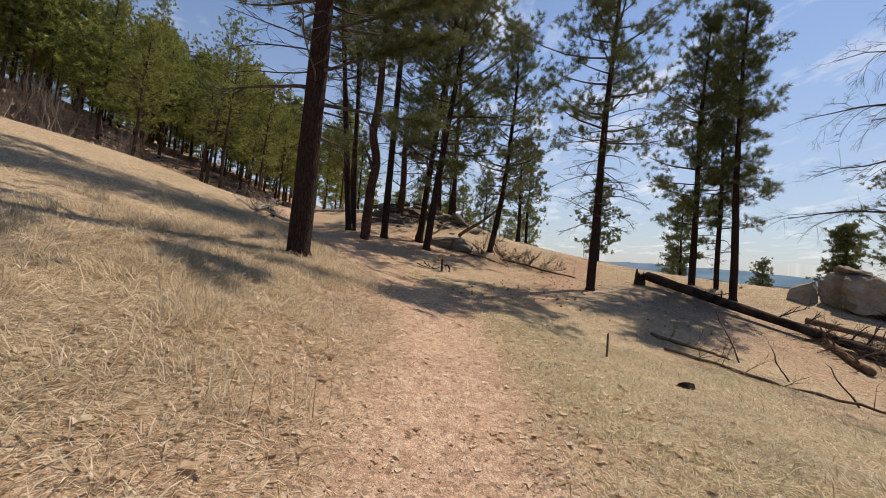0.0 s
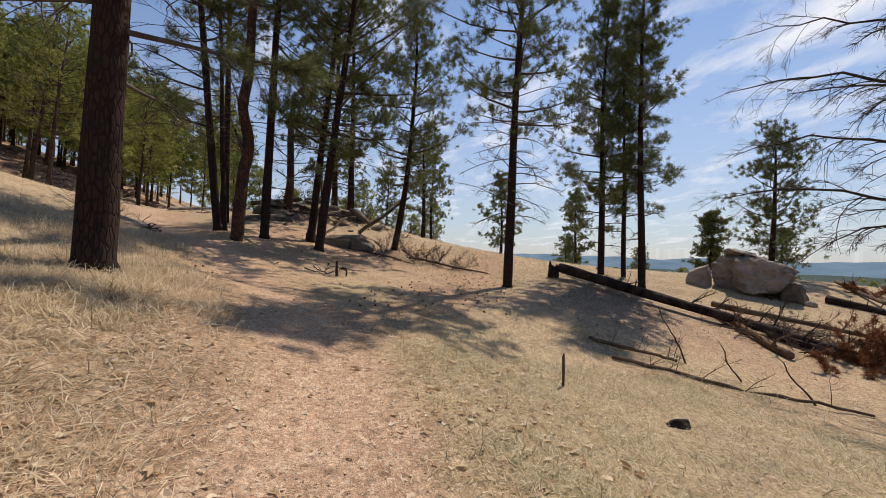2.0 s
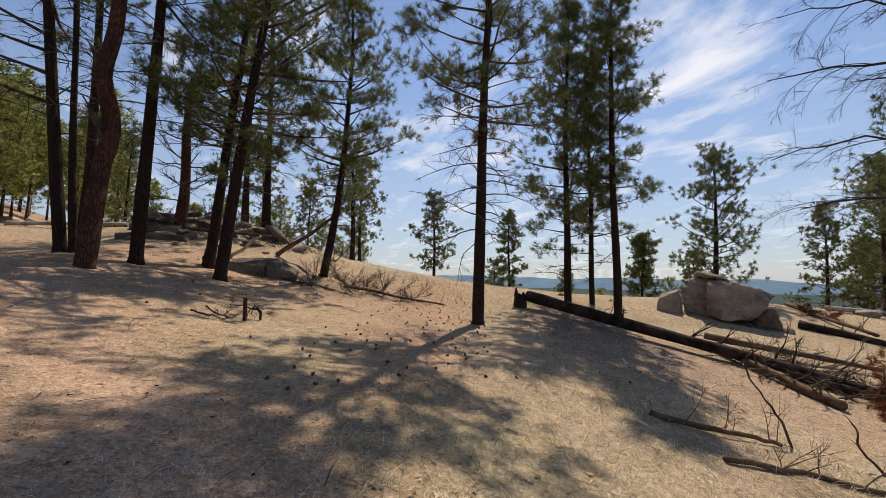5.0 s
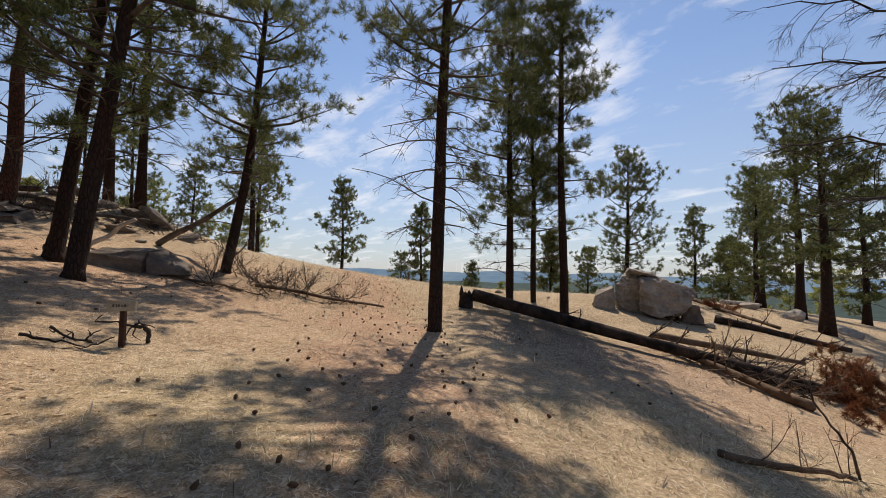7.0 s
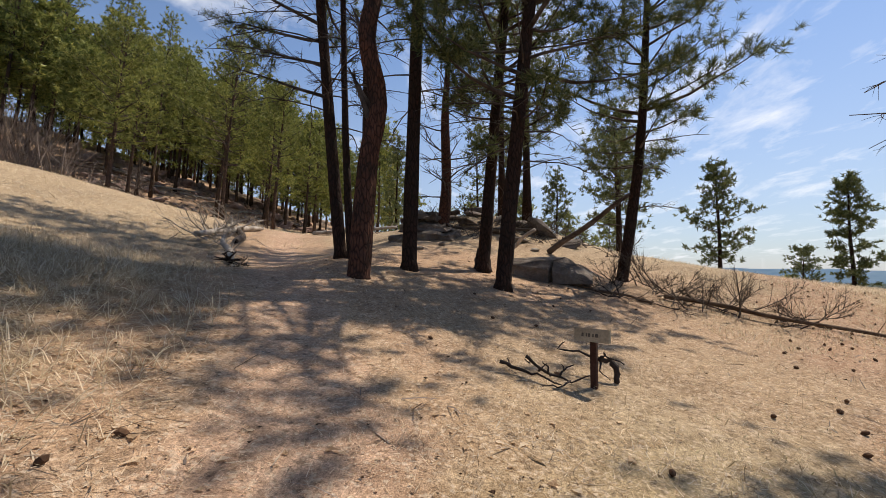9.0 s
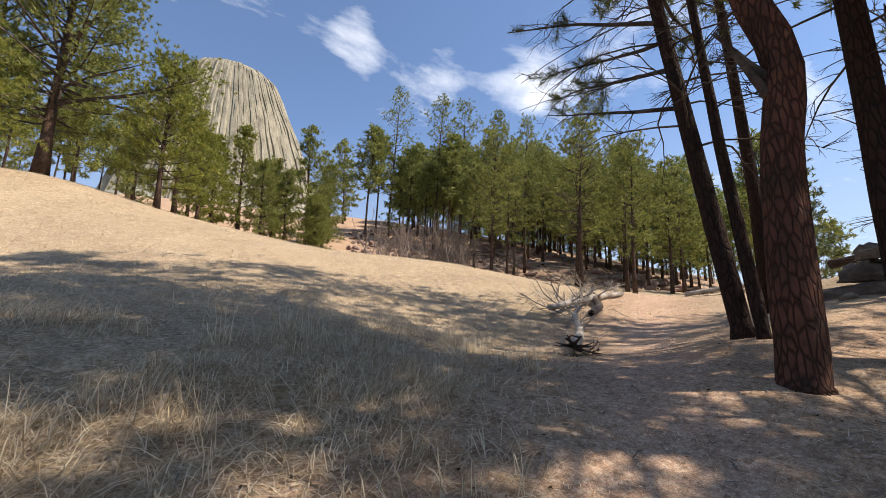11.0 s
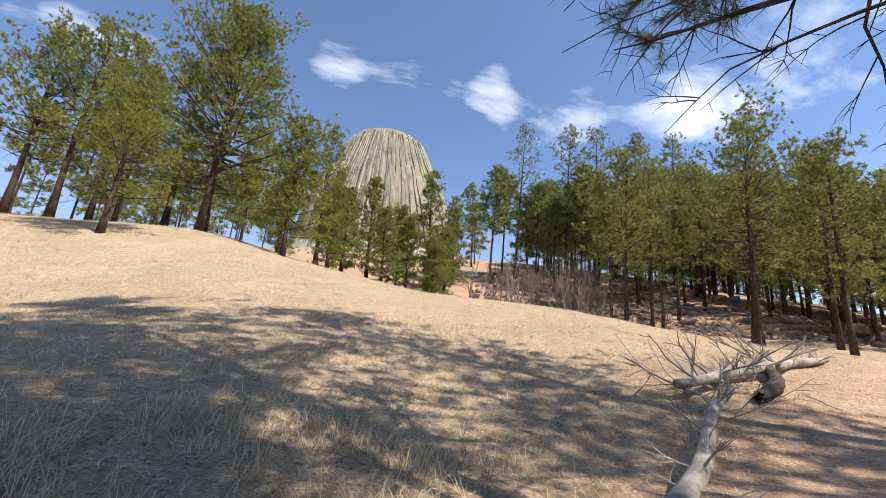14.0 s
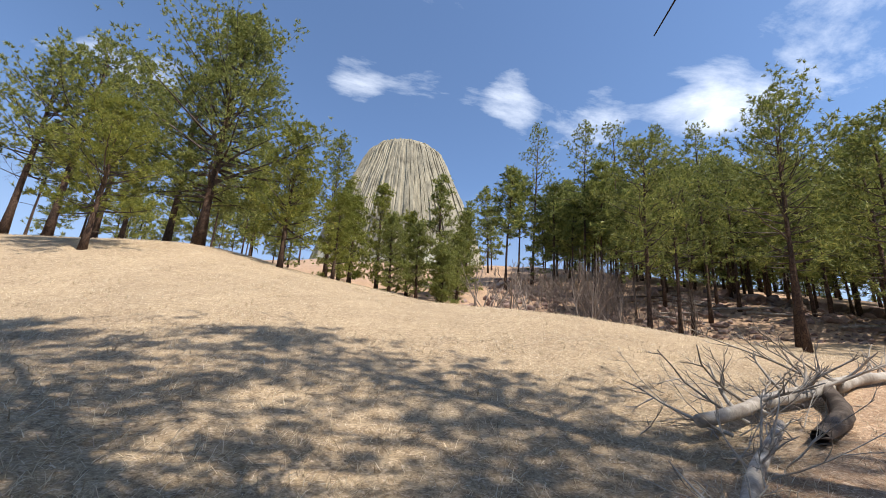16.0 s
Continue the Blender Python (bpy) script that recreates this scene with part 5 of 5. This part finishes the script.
antler_branch(-0.45, 15.0, -10.8, [
    (0.02, [(-0.48, 0.0, 0.12), (-0.3, 0.02, 0.06), (-0.1, 0, 0.09), (0.12, -0.05, 0.03)]), (0.018, [(-0.22, 0, 0.29), (-0.15, 0.02, 0.2), (0.02, 0, 0.12), (0.2, 0.05, 0.06), (0.38, 0.02, 0.2)]),
    (0.012, [(-0.1, 0, 0.12), (-0.02, 0.05, 0.25)]), (0.012, [(0.02, 0, 0.1), (-0.02, -0.06, 0.24), (-0.05, -0.08, 0.3)]), (0.013, [(0.08, 0.03, 0.1), (0.14, 0.05, 0.2), (0.24, 0.06, 0.3)]),
    (0.012, [(-0.36, 0, 0.08), (-0.42, 0.06, 0.16)]), (0.011, [(0.2, 0.05, 0.07), (0.1, -0.12, 0.02), (-0.05, -0.2, 0.02)]), (0.011, [(-0.18, 0.02, 0.2), (-0.24, 0.05, 0.22)]), (0.01, [(0.14, 0.04, 0.2), (0.12, 0.02, 0.29)])],
    "dark antler-like dead branch lying by the sign")
antler_branch(0.1, 15.4, -10.8, [
    (0.032, [(0.19, 0, 0.0), (0.2, 0, 0.17), (0.12, 0.02, 0.29), (0.02, 0.05, 0.27)]), (0.014, [(0.02, 0.05, 0.27), (-0.2, 0.1, 0.29), (-0.4, 0.08, 0.27), (-0.33, 0.06, 0.42)]),
    (0.013, [(0.02, 0.05, 0.27), (0.08, 0.0, 0.36), (0.2, -0.04, 0.34), (0.26, -0.03, 0.29)]), (0.012, [(0.0, 0.05, 0.26), (-0.05, 0, 0.14), (-0.04, -0.05, 0.03)]),
    (0.012, [(0.04, 0.04, 0.26), (0.02, -0.06, 0.14), (0.12, -0.08, 0.05)]), (0.011, [(0.08, 0.0, 0.36), (0.07, 0, 0.42)])],
    "knotty dead branch with a thick hooked end by the sign")
for k, (x, y, n, L) in enumerate(((3.3, 22.0, 12, 1.3), (4.3, 21.0, 12, 1.2), (5.2, 20.3, 8, 1.0), (2.5, 22.6, 9, 1.2), (3.4, 20.9, 9, 0.9), (1.9, 21.0, 6, 0.8))):
    brush("brush_pile", x, y, 10 + k, n, L, DEAD, "tangled grey-brown brush of bare shrub branches", (-0.05, 0.95), 0.2, 0.016, kids=7)
for k, (x, y, n, L) in enumerate(((-3.4, 29.0, 12, 1.3), (-1.2, 29.0, 14, 1.4), (0.8, 28.8, 14, 1.4), (2.3, 28.4, 12, 1.3), (-2.2, 30.5, 10, 1.3), (1.7, 30.0, 10, 1.3), (-2.6, 28.2, 12, 1.2), (-0.2, 28.3, 14, 1.3), (1.2, 27.6, 12, 1.2), (-4.0, 30.0, 10, 1.2), (3.4, 26.6, 10, 1.1), (-1.8, 27.3, 9, 1.0))):
    brush("brush_pile", x, y, 20 + k, n, L, DEAD, "grey dead brush heaped on the mound", (-0.1, 0.8), 0.1, 0.018, level=1, kids=7)
for k, (x, y, n, L) in enumerate(((12.3, 13.2, 9, 1.1), (13.0, 12.0, 12, 1.3), (12.6, 12.4, 10, 1.2), (13.2, 11.0, 12, 1.2), (13.8, 12.6, 10, 1.0), (12.2, 10.9, 7, 1.0), (16.8, 15.4, 7, 0.8))):
    brush("brush_pile", x, y, 30 + k, n, L, DEAD, "broken dead branches heaped by the fallen log", (0.0, 0.7), 0.0, 0.016)
brush("dead_bush", 13.35, 10.15, 40, 26, 1.15, BROWN, "rust-brown dead pine boughs on the ground", (0.1, 1.1), 0.0, 0.014, "bush", 1, 6, RUST, 0.4)
brush("dead_bush", 22.5, 15.5, 41, 8, 0.7, BROWN, "rust-brown dead pine boughs on the ground", (0.1, 0.6), 0.0, 0.014, "bush", 1, 4, RUST, 0.4)
brush("brush_pile", -10.2, 23.5, 42, 12, 1.3, GREY, "bleached bare branches of the fallen trunk", (0.0, 0.8), 0.25, 0.013, kids=4, spread=0.55)
brush("brush_pile", -10.8, 24.5, 43, 9, 1.2, GREY, "bleached bare branches of the fallen trunk", (0.0, 0.85), 0.25, 0.012, kids=4, spread=0.6)
brush("brush_pile", -6.35, 18.65, 44, 5, 0.35, CHAR, "charred roots and bark at the trunk's foot", (-0.1, 0.35), 0.0, 0.02, spread=0.12)
for k, (x, y, az, rise, length) in enumerate(((-11.6, 27.0, -165, 0.5, 2.7), (-11.7, 27.4, -160, 0.45, 1.9), (-11.5, 26.6, -150, 0.8, 1.3), (-10.9, 24.6, -175, 0.35, 1.9), (-10.7, 24.0, -140, 0.5, 1.6), (-10.4, 23.4, -120, 0.3, 1.5))):
    rise_rng = np.random.default_rng(900 + k)
    up = thing("bleached_bough", x, y, "long bare bleached bough rising from the fallen trunk", "branch", sink=-0.15)
    wood = Soup()
    dead_limb(wood, (0, 0, 0), radians(az), rise, length, 0.1, rise_rng, 0.03, 2, 5, 5)
    part("bough", wood.mesh("bough", GREY), up)
brush("brush_pile", -9.0, 33.5, 45, 14, 1.3, DEAD, "grey brush beside the trail in the wood", (0.0, 0.8), 0.1, 0.018, spread=0.8)
slope = np.random.default_rng(77)
for k in range(16):
    x, y = slope.uniform(-50, -24), slope.uniform(43, 56)
    y = max(y, 18.4 + (44 + 0.8 * (x + 5.4)) / 0.6)
    a, L = slope.uniform(-0.6, 0.6) + 0.6, slope.uniform(3, 7)
    log("fallen_log", (x, y, 0.3), (x + L * math.cos(a), y + L * math.sin(a), 0.45), 0.13, 0.08, 300 + k, GREY if k % 3 else BROWN, "weathered fallen trunk lying across the talus", 3, 0.5)
SHRUB = "bare shrubs at the wood's edge"
for k, (x, y, h) in enumerate(((-41.5, 40.5, 7.0), (-43.5, 41.5, 6.6), (-39.5, 41.0, 6.2), (-46.0, 40.0, 5.5), (-48.5, 39.0, 5.0), (-37.0, 42.0, 5.0), (-51.5, 38.0, 4.0), (-42.5, 43.0, 6.6), (-45.0, 43.5, 6.0), (-35.0, 44.5, 4.5))):
    brush("bare_shrub", x, y, 50 + k, 22, h * 1.02, TWIG, "leafless grey-brown oak shrub at the wood's edge", (0.65, 1.45), -0.05, 0.034, "shrub", 2, 6, spread=0.9)
for k, (x, y, h) in enumerate(((-26, 27, 3.4), (-29, 26, 4.2), (-31, 28, 3.4), (-24, 30, 3.0))):
    brush("bare_shrub", x, y, 60 + k, 9, h * 0.75, TWIG, "leafless grey-brown oak shrub on the crest", (0.8, 1.4), -0.1, 0.04, "shrub", 2, 4, spread=0.5)


# ---- ground cover ----
def blades_on_land(seed, n, box, keep, length, width, lean, flat=0.0, single=False):
    """Grass blades rooted on the land; keep gives the chance of one at each place."""
    rng = np.random.default_rng(seed)
    x, y = rng.uniform(box[0], box[1], n), rng.uniform(box[2], box[3], n)
    ok = rng.random(n) < keep(x, y)
    x, y = x[ok], y[ok]
    m = len(x)
    z = land(x, y)
    az = rng.uniform(0, 2 * np.pi, m) * 0.7 + 2.2 * lattice(x, y, 0.5, seed)
    ln = length * rng.uniform(0.45, 1.3, m) * (0.75 + 0.5 * lattice(x, y, 0.8, seed + 3))
    el = np.clip(rng.normal(lean, 0.35, m), 0.05, 1.5)
    d = np.stack([np.cos(el) * np.cos(az), np.cos(el) * np.sin(az), np.sin(el)], 1)
    side = np.stack([-np.sin(az), np.cos(az), rng.normal(0, 0.3, m)], 1)
    root = np.stack([x, y, z - 0.01 + flat], 1)
    mid = root + d * (ln * 0.55)[:, None]
    if single:
        w = (width * rng.uniform(0.6, 1.4, m))[:, None]
        tip = root + (d + [0, 0, -0.1]) * ln[:, None]
        v = np.stack([root - side * w / 2, root + side * w / 2, tip], 1).reshape(-1, 3)
        return v, np.zeros((0, 4), int), np.arange(3 * m).reshape(-1, 3)
    tip = mid + (d * [1.15, 1.15, 0.55] + [0, 0, -0.12]) * (ln * 0.5)[:, None]
    w = (width * rng.uniform(0.6, 1.4, m))[:, None]
    v = np.stack([root - side * w / 2, root + side * w / 2, mid + side * w * 0.4, mid - side * w * 0.4, tip], 1).reshape(-1, 3)
    i = np.arange(m)[:, None] * 5
    quads, tris = i + np.array([[0, 1, 2, 3]]), i + np.array([[3, 2, 4]])
    return v, quads, tris


def grass(name, label, mat, *args, **kw):
    v, q, t = blades_on_land(*args, **kw)
    faces = [tuple(f) for f in q.tolist()] + [tuple(f) for f in t.tolist()]
    tagged(new(name, mesh_of(name, v, faces, mat, False)), label, "grass", kind="stuff")


def off_trail(x, y):
    return np.clip((off_line(TRAIL, x, y) - 0.5) / 0.9, 0.04, 1)


def west_of_trail(x, y):
    tx = np.interp(y, [p[1] for p in TRAIL], [p[0] for p in TRAIL])
    return np.clip((tx - x - 0.8) / 1.2, 0, 1)


def clumps(x, y, size, seed, cut):
    return np.clip((lattice(x, y, size, seed) + 0.5 * lattice(x, y, size * 0.4, seed + 1) - cut) * 3, 0, 1)


STEM = "long bleached grass lying over the bank"
TOUCH = "dead matted straw-coloured grass on the hillside"
grass("dry_grass", TOUCH, STRAW, 1, 120000, (-7, 6, -1.5, 20), lambda x, y: off_trail(x, y) * (1 - 0.75 * duff_mask(x, y)), 0.14, 0.006, 0.15, single=True)
grass("dry_grass", TOUCH, STRAW, 2, 85000, (-13, 0, -1, 24), lambda x, y: west_of_trail(x, y) * (0.25 + 0.75 * clumps(x, y, 1.0, 31, -0.1)), 0.26, 0.0065, 0.3)
grass("tall_grass", "tall pale bunch grass standing on the bank", STRAW, 3, 110000, (-9, 0, 0, 20), lambda x, y: west_of_trail(x, y) * clumps(x, y, 0.7, 41, 0.22), 0.38, 0.006, 0.85)
grass("dry_grass", STEM, STRAW, 9, 80000, (-6.5, -0.6, 7, 19.5), lambda x, y: west_of_trail(x, y) * (0.35 + 0.65 * clumps(x, y, 0.9, 71, -0.2)), 0.3, 0.006, 0.45)
grass("needle_litter", "fine broken straw and pine needles on the ground", LEAF, 10, 170000, (-4.5, 6, 0, 18), lambda x, y: np.clip(1.3 - off_line(TRAIL, x, y) / 4.2, 0.2, 0.9), 0.065, 0.0045, 0.15, flat=0.01, single=True)
grass("dry_grass", "matted straw on the bank beside the trail", STRAW, 20, 120000, (-4.8, -0.4, 0.4, 6.5), lambda x, y: off_trail(x, y) * (0.5 + 0.5 * clumps(x, y, 0.5, 81, -0.2)), 0.15, 0.0055, 0.12, flat=0.012, single=True)
grass("dry_grass", "grey weathered dead grass along the trail", GREYED, 21, 70000, (-5.0, 5.5, 0.4, 14), lambda x, y: off_trail(x, y) * clumps(x, y, 0.9, 91, -0.25), 0.15, 0.0055, 0.12, flat=0.012, single=True)
grass("dry_grass", "pale matted grass below the trail", GREENISH, 22, 110000, (0.6, 6.0, 0.5, 8.5), lambda x, y: off_trail(x, y) * (0.5 + 0.5 * clumps(x, y, 0.6, 85, -0.2)), 0.12, 0.0055, 0.15, flat=0.012, single=True)
grass("dry_grass", "pale short grass beside the trail", GREENISH, 4, 45000, (0.4, 9, 0, 16), lambda x, y: off_trail(x, y) * (0.35 + 0.65 * green_mask(x, y)), 0.11, 0.006, 0.35)
grass("dry_grass", "sunlit straw-coloured grass covering the slope", STRAW, 5, 190000, (-45, -9, -6, 42), lambda x, y: np.ones_like(x), 0.17, 0.013, 0.5, single=True)
grass("dry_grass", "sparse dry grass on the valley side", STRAW, 6, 70000, (6, 32, 4, 32), lambda x, y: 0.5 + 0.5 * clumps(x, y, 1.6, 51, 0.0), 0.17, 0.011, 0.5, single=True)
grass("pine_straw", "fallen brown pine needles under the trees", LEAF, 7, 200000, (-7, 9, 8, 27), lambda x, y: duff_mask(x, y) * 0.9, 0.11, 0.005, 0.12, flat=0.012, single=True)
grass("dry_grass", "dry grass on the crest by the mound", STRAW, 8, 40000, (3, 14, 18, 34), lambda x, y: np.ones_like(x), 0.16, 0.012, 0.7, single=True)


def litter(name, label, category, mat, seed, n, box, keep, size, curl):
    """Fallen leaves: small lobed scraps, bent up at the edges."""
    rng = np.random.default_rng(seed)
    x, y = rng.uniform(box[0], box[1], n), rng.uniform(box[2], box[3], n)
    ok = rng.random(n) < keep(x, y)
    x, y = x[ok], y[ok]
    z = land(x, y)
    verts, faces = [], []
    for k in range(len(x)):
        s = size * rng.uniform(0.5, 1.4)
        a = rng.uniform(0, 6.28)
        tilt = rng.normal(0, 0.07, 2)
        ring = []
        for j in range(7):
            t = a + j * 2 * math.pi / 7
            rr = s * (1.0 if j % 2 else 0.55) * rng.uniform(0.7, 1.2) * (1.3 if j in (0, 3) else 0.8)
            dx, dy = rr * math.cos(t), rr * math.sin(t)
            ring.append((x[k] + dx, y[k] + dy, z[k] + 0.007 + dx * tilt[0] + dy * tilt[1] + curl * s * rng.uniform(0, 1)))
        b = len(verts)
        verts.append((x[k], y[k], z[k] + 0.006))
        verts += ring
        faces += [(b, b + 1 + j, b + 1 + (j + 1) % 7) for j in range(7)]
    tagged(new(name, mesh_of(name, verts, faces, mat, False)), label, category, kind="stuff")


litter("leaf_litter", "curled tan oak leaves fallen along the trail", "leaves", LEAF, 11, 4600, (-5, 5, -1, 15), lambda x, y: np.clip(1.2 - np.abs(off_line(TRAIL, x, y) - 1.2) / 1.3, 0.05, 1) * (0.4 + 0.6 * clumps(x, y, 0.8, 61, 0.0)), 0.036, 0.2)
grass("dry_grass", "coarse straw lying in tangled swirls on the bank", STRAW, 24, 60000, (-6, -0.5, 0.3, 9), lambda x, y: west_of_trail(x, y) * (0.3 + 0.7 * clumps(x, y, 0.6, 95, -0.1)), 0.3, 0.0085, 0.2)
grass("dry_grass", "coarse pale straw below the trail", GREENISH, 25, 45000, (0.8, 7, 0.5, 12), lambda x, y: off_trail(x, y) * (0.35 + 0.65 * clumps(x, y, 0.5, 97, -0.1)), 0.17, 0.008, 0.25)
grass("dry_grass", "long greyed grass on the shaded meadow", GREYED, 26, 70000, (-17, -5, 10, 27), lambda x, y: west_of_trail(x, y) * (0.4 + 0.6 * clumps(x, y, 0.8, 99, -0.2)), 0.2, 0.008, 0.15)
grass("fallen_twigs", "thin dark twigs strewn under the pines", TWIG, 27, 5200, (-6, 16, 8, 30), lambda x, y: np.clip(duff_mask(x, y) + scorch_shade_mask(x, y), 0.1, 1), 0.3, 0.011, 0.1, flat=0.015)
litter("bark_scraps", "charred bark scraps and dark chips on the dark ground", "bark", CONE, 15, 5200, (-5, 15, 9, 25), lambda x, y: np.clip(scorch_shade_mask(x, y) * 1.3 + duff_mask(x, y) * 0.3, 0, 1), 0.02, 0.6)
litter("leaf_litter", "large curled pale oak leaves on the bank", "leaves", LEAF, 16, 1500, (-4.2, 3.5, 0.6, 9), lambda x, y: off_trail(x, y) * np.clip(1.2 - np.abs(off_line(TRAIL, x, y) - 1.3) / 1.6, 0.1, 1), 0.05, 0.6)
litter("leaf_litter", "small dry leaf scraps on the ground", "leaves", LEAF, 12, 12000, (-6, 9, -1, 22), lambda x, y: np.ones_like(x) * 0.9, 0.013, 0.5)
litter("trail_grit", "pale chips and bark scraps on the trail", "grit", GRIT, 13, 14000, (-6, 2, -1, 20), lambda x, y: np.clip(1.5 - off_line(TRAIL, x, y) / 0.9, 0, 1), 0.012, 0.4)


def cones():
    """Dark pine cones lying about."""
    rng = np.random.default_rng(3)
    me = rock_mesh(77, (0.024, 0.024, 0.034), CONE, 0, 1, 0.2)
    spots = scatter(31, 170, (-3, 9, 11, 24), 0.25, lambda x, y: off_line(FORK, x, y) < 1.6 or rng.random() < 0.12)
    for x, y in spots:
        ob = new("pine_cone", me)
        ob.matrix_basis = Matrix.LocRotScale((x, y, on_land(x, y) + 0.02), Euler(rng.uniform(0, 6.28, 3)), None)
        tagged(ob, "dark fallen pine cone on the bare ground", "pine cone", "fallen pine cones")


cones()
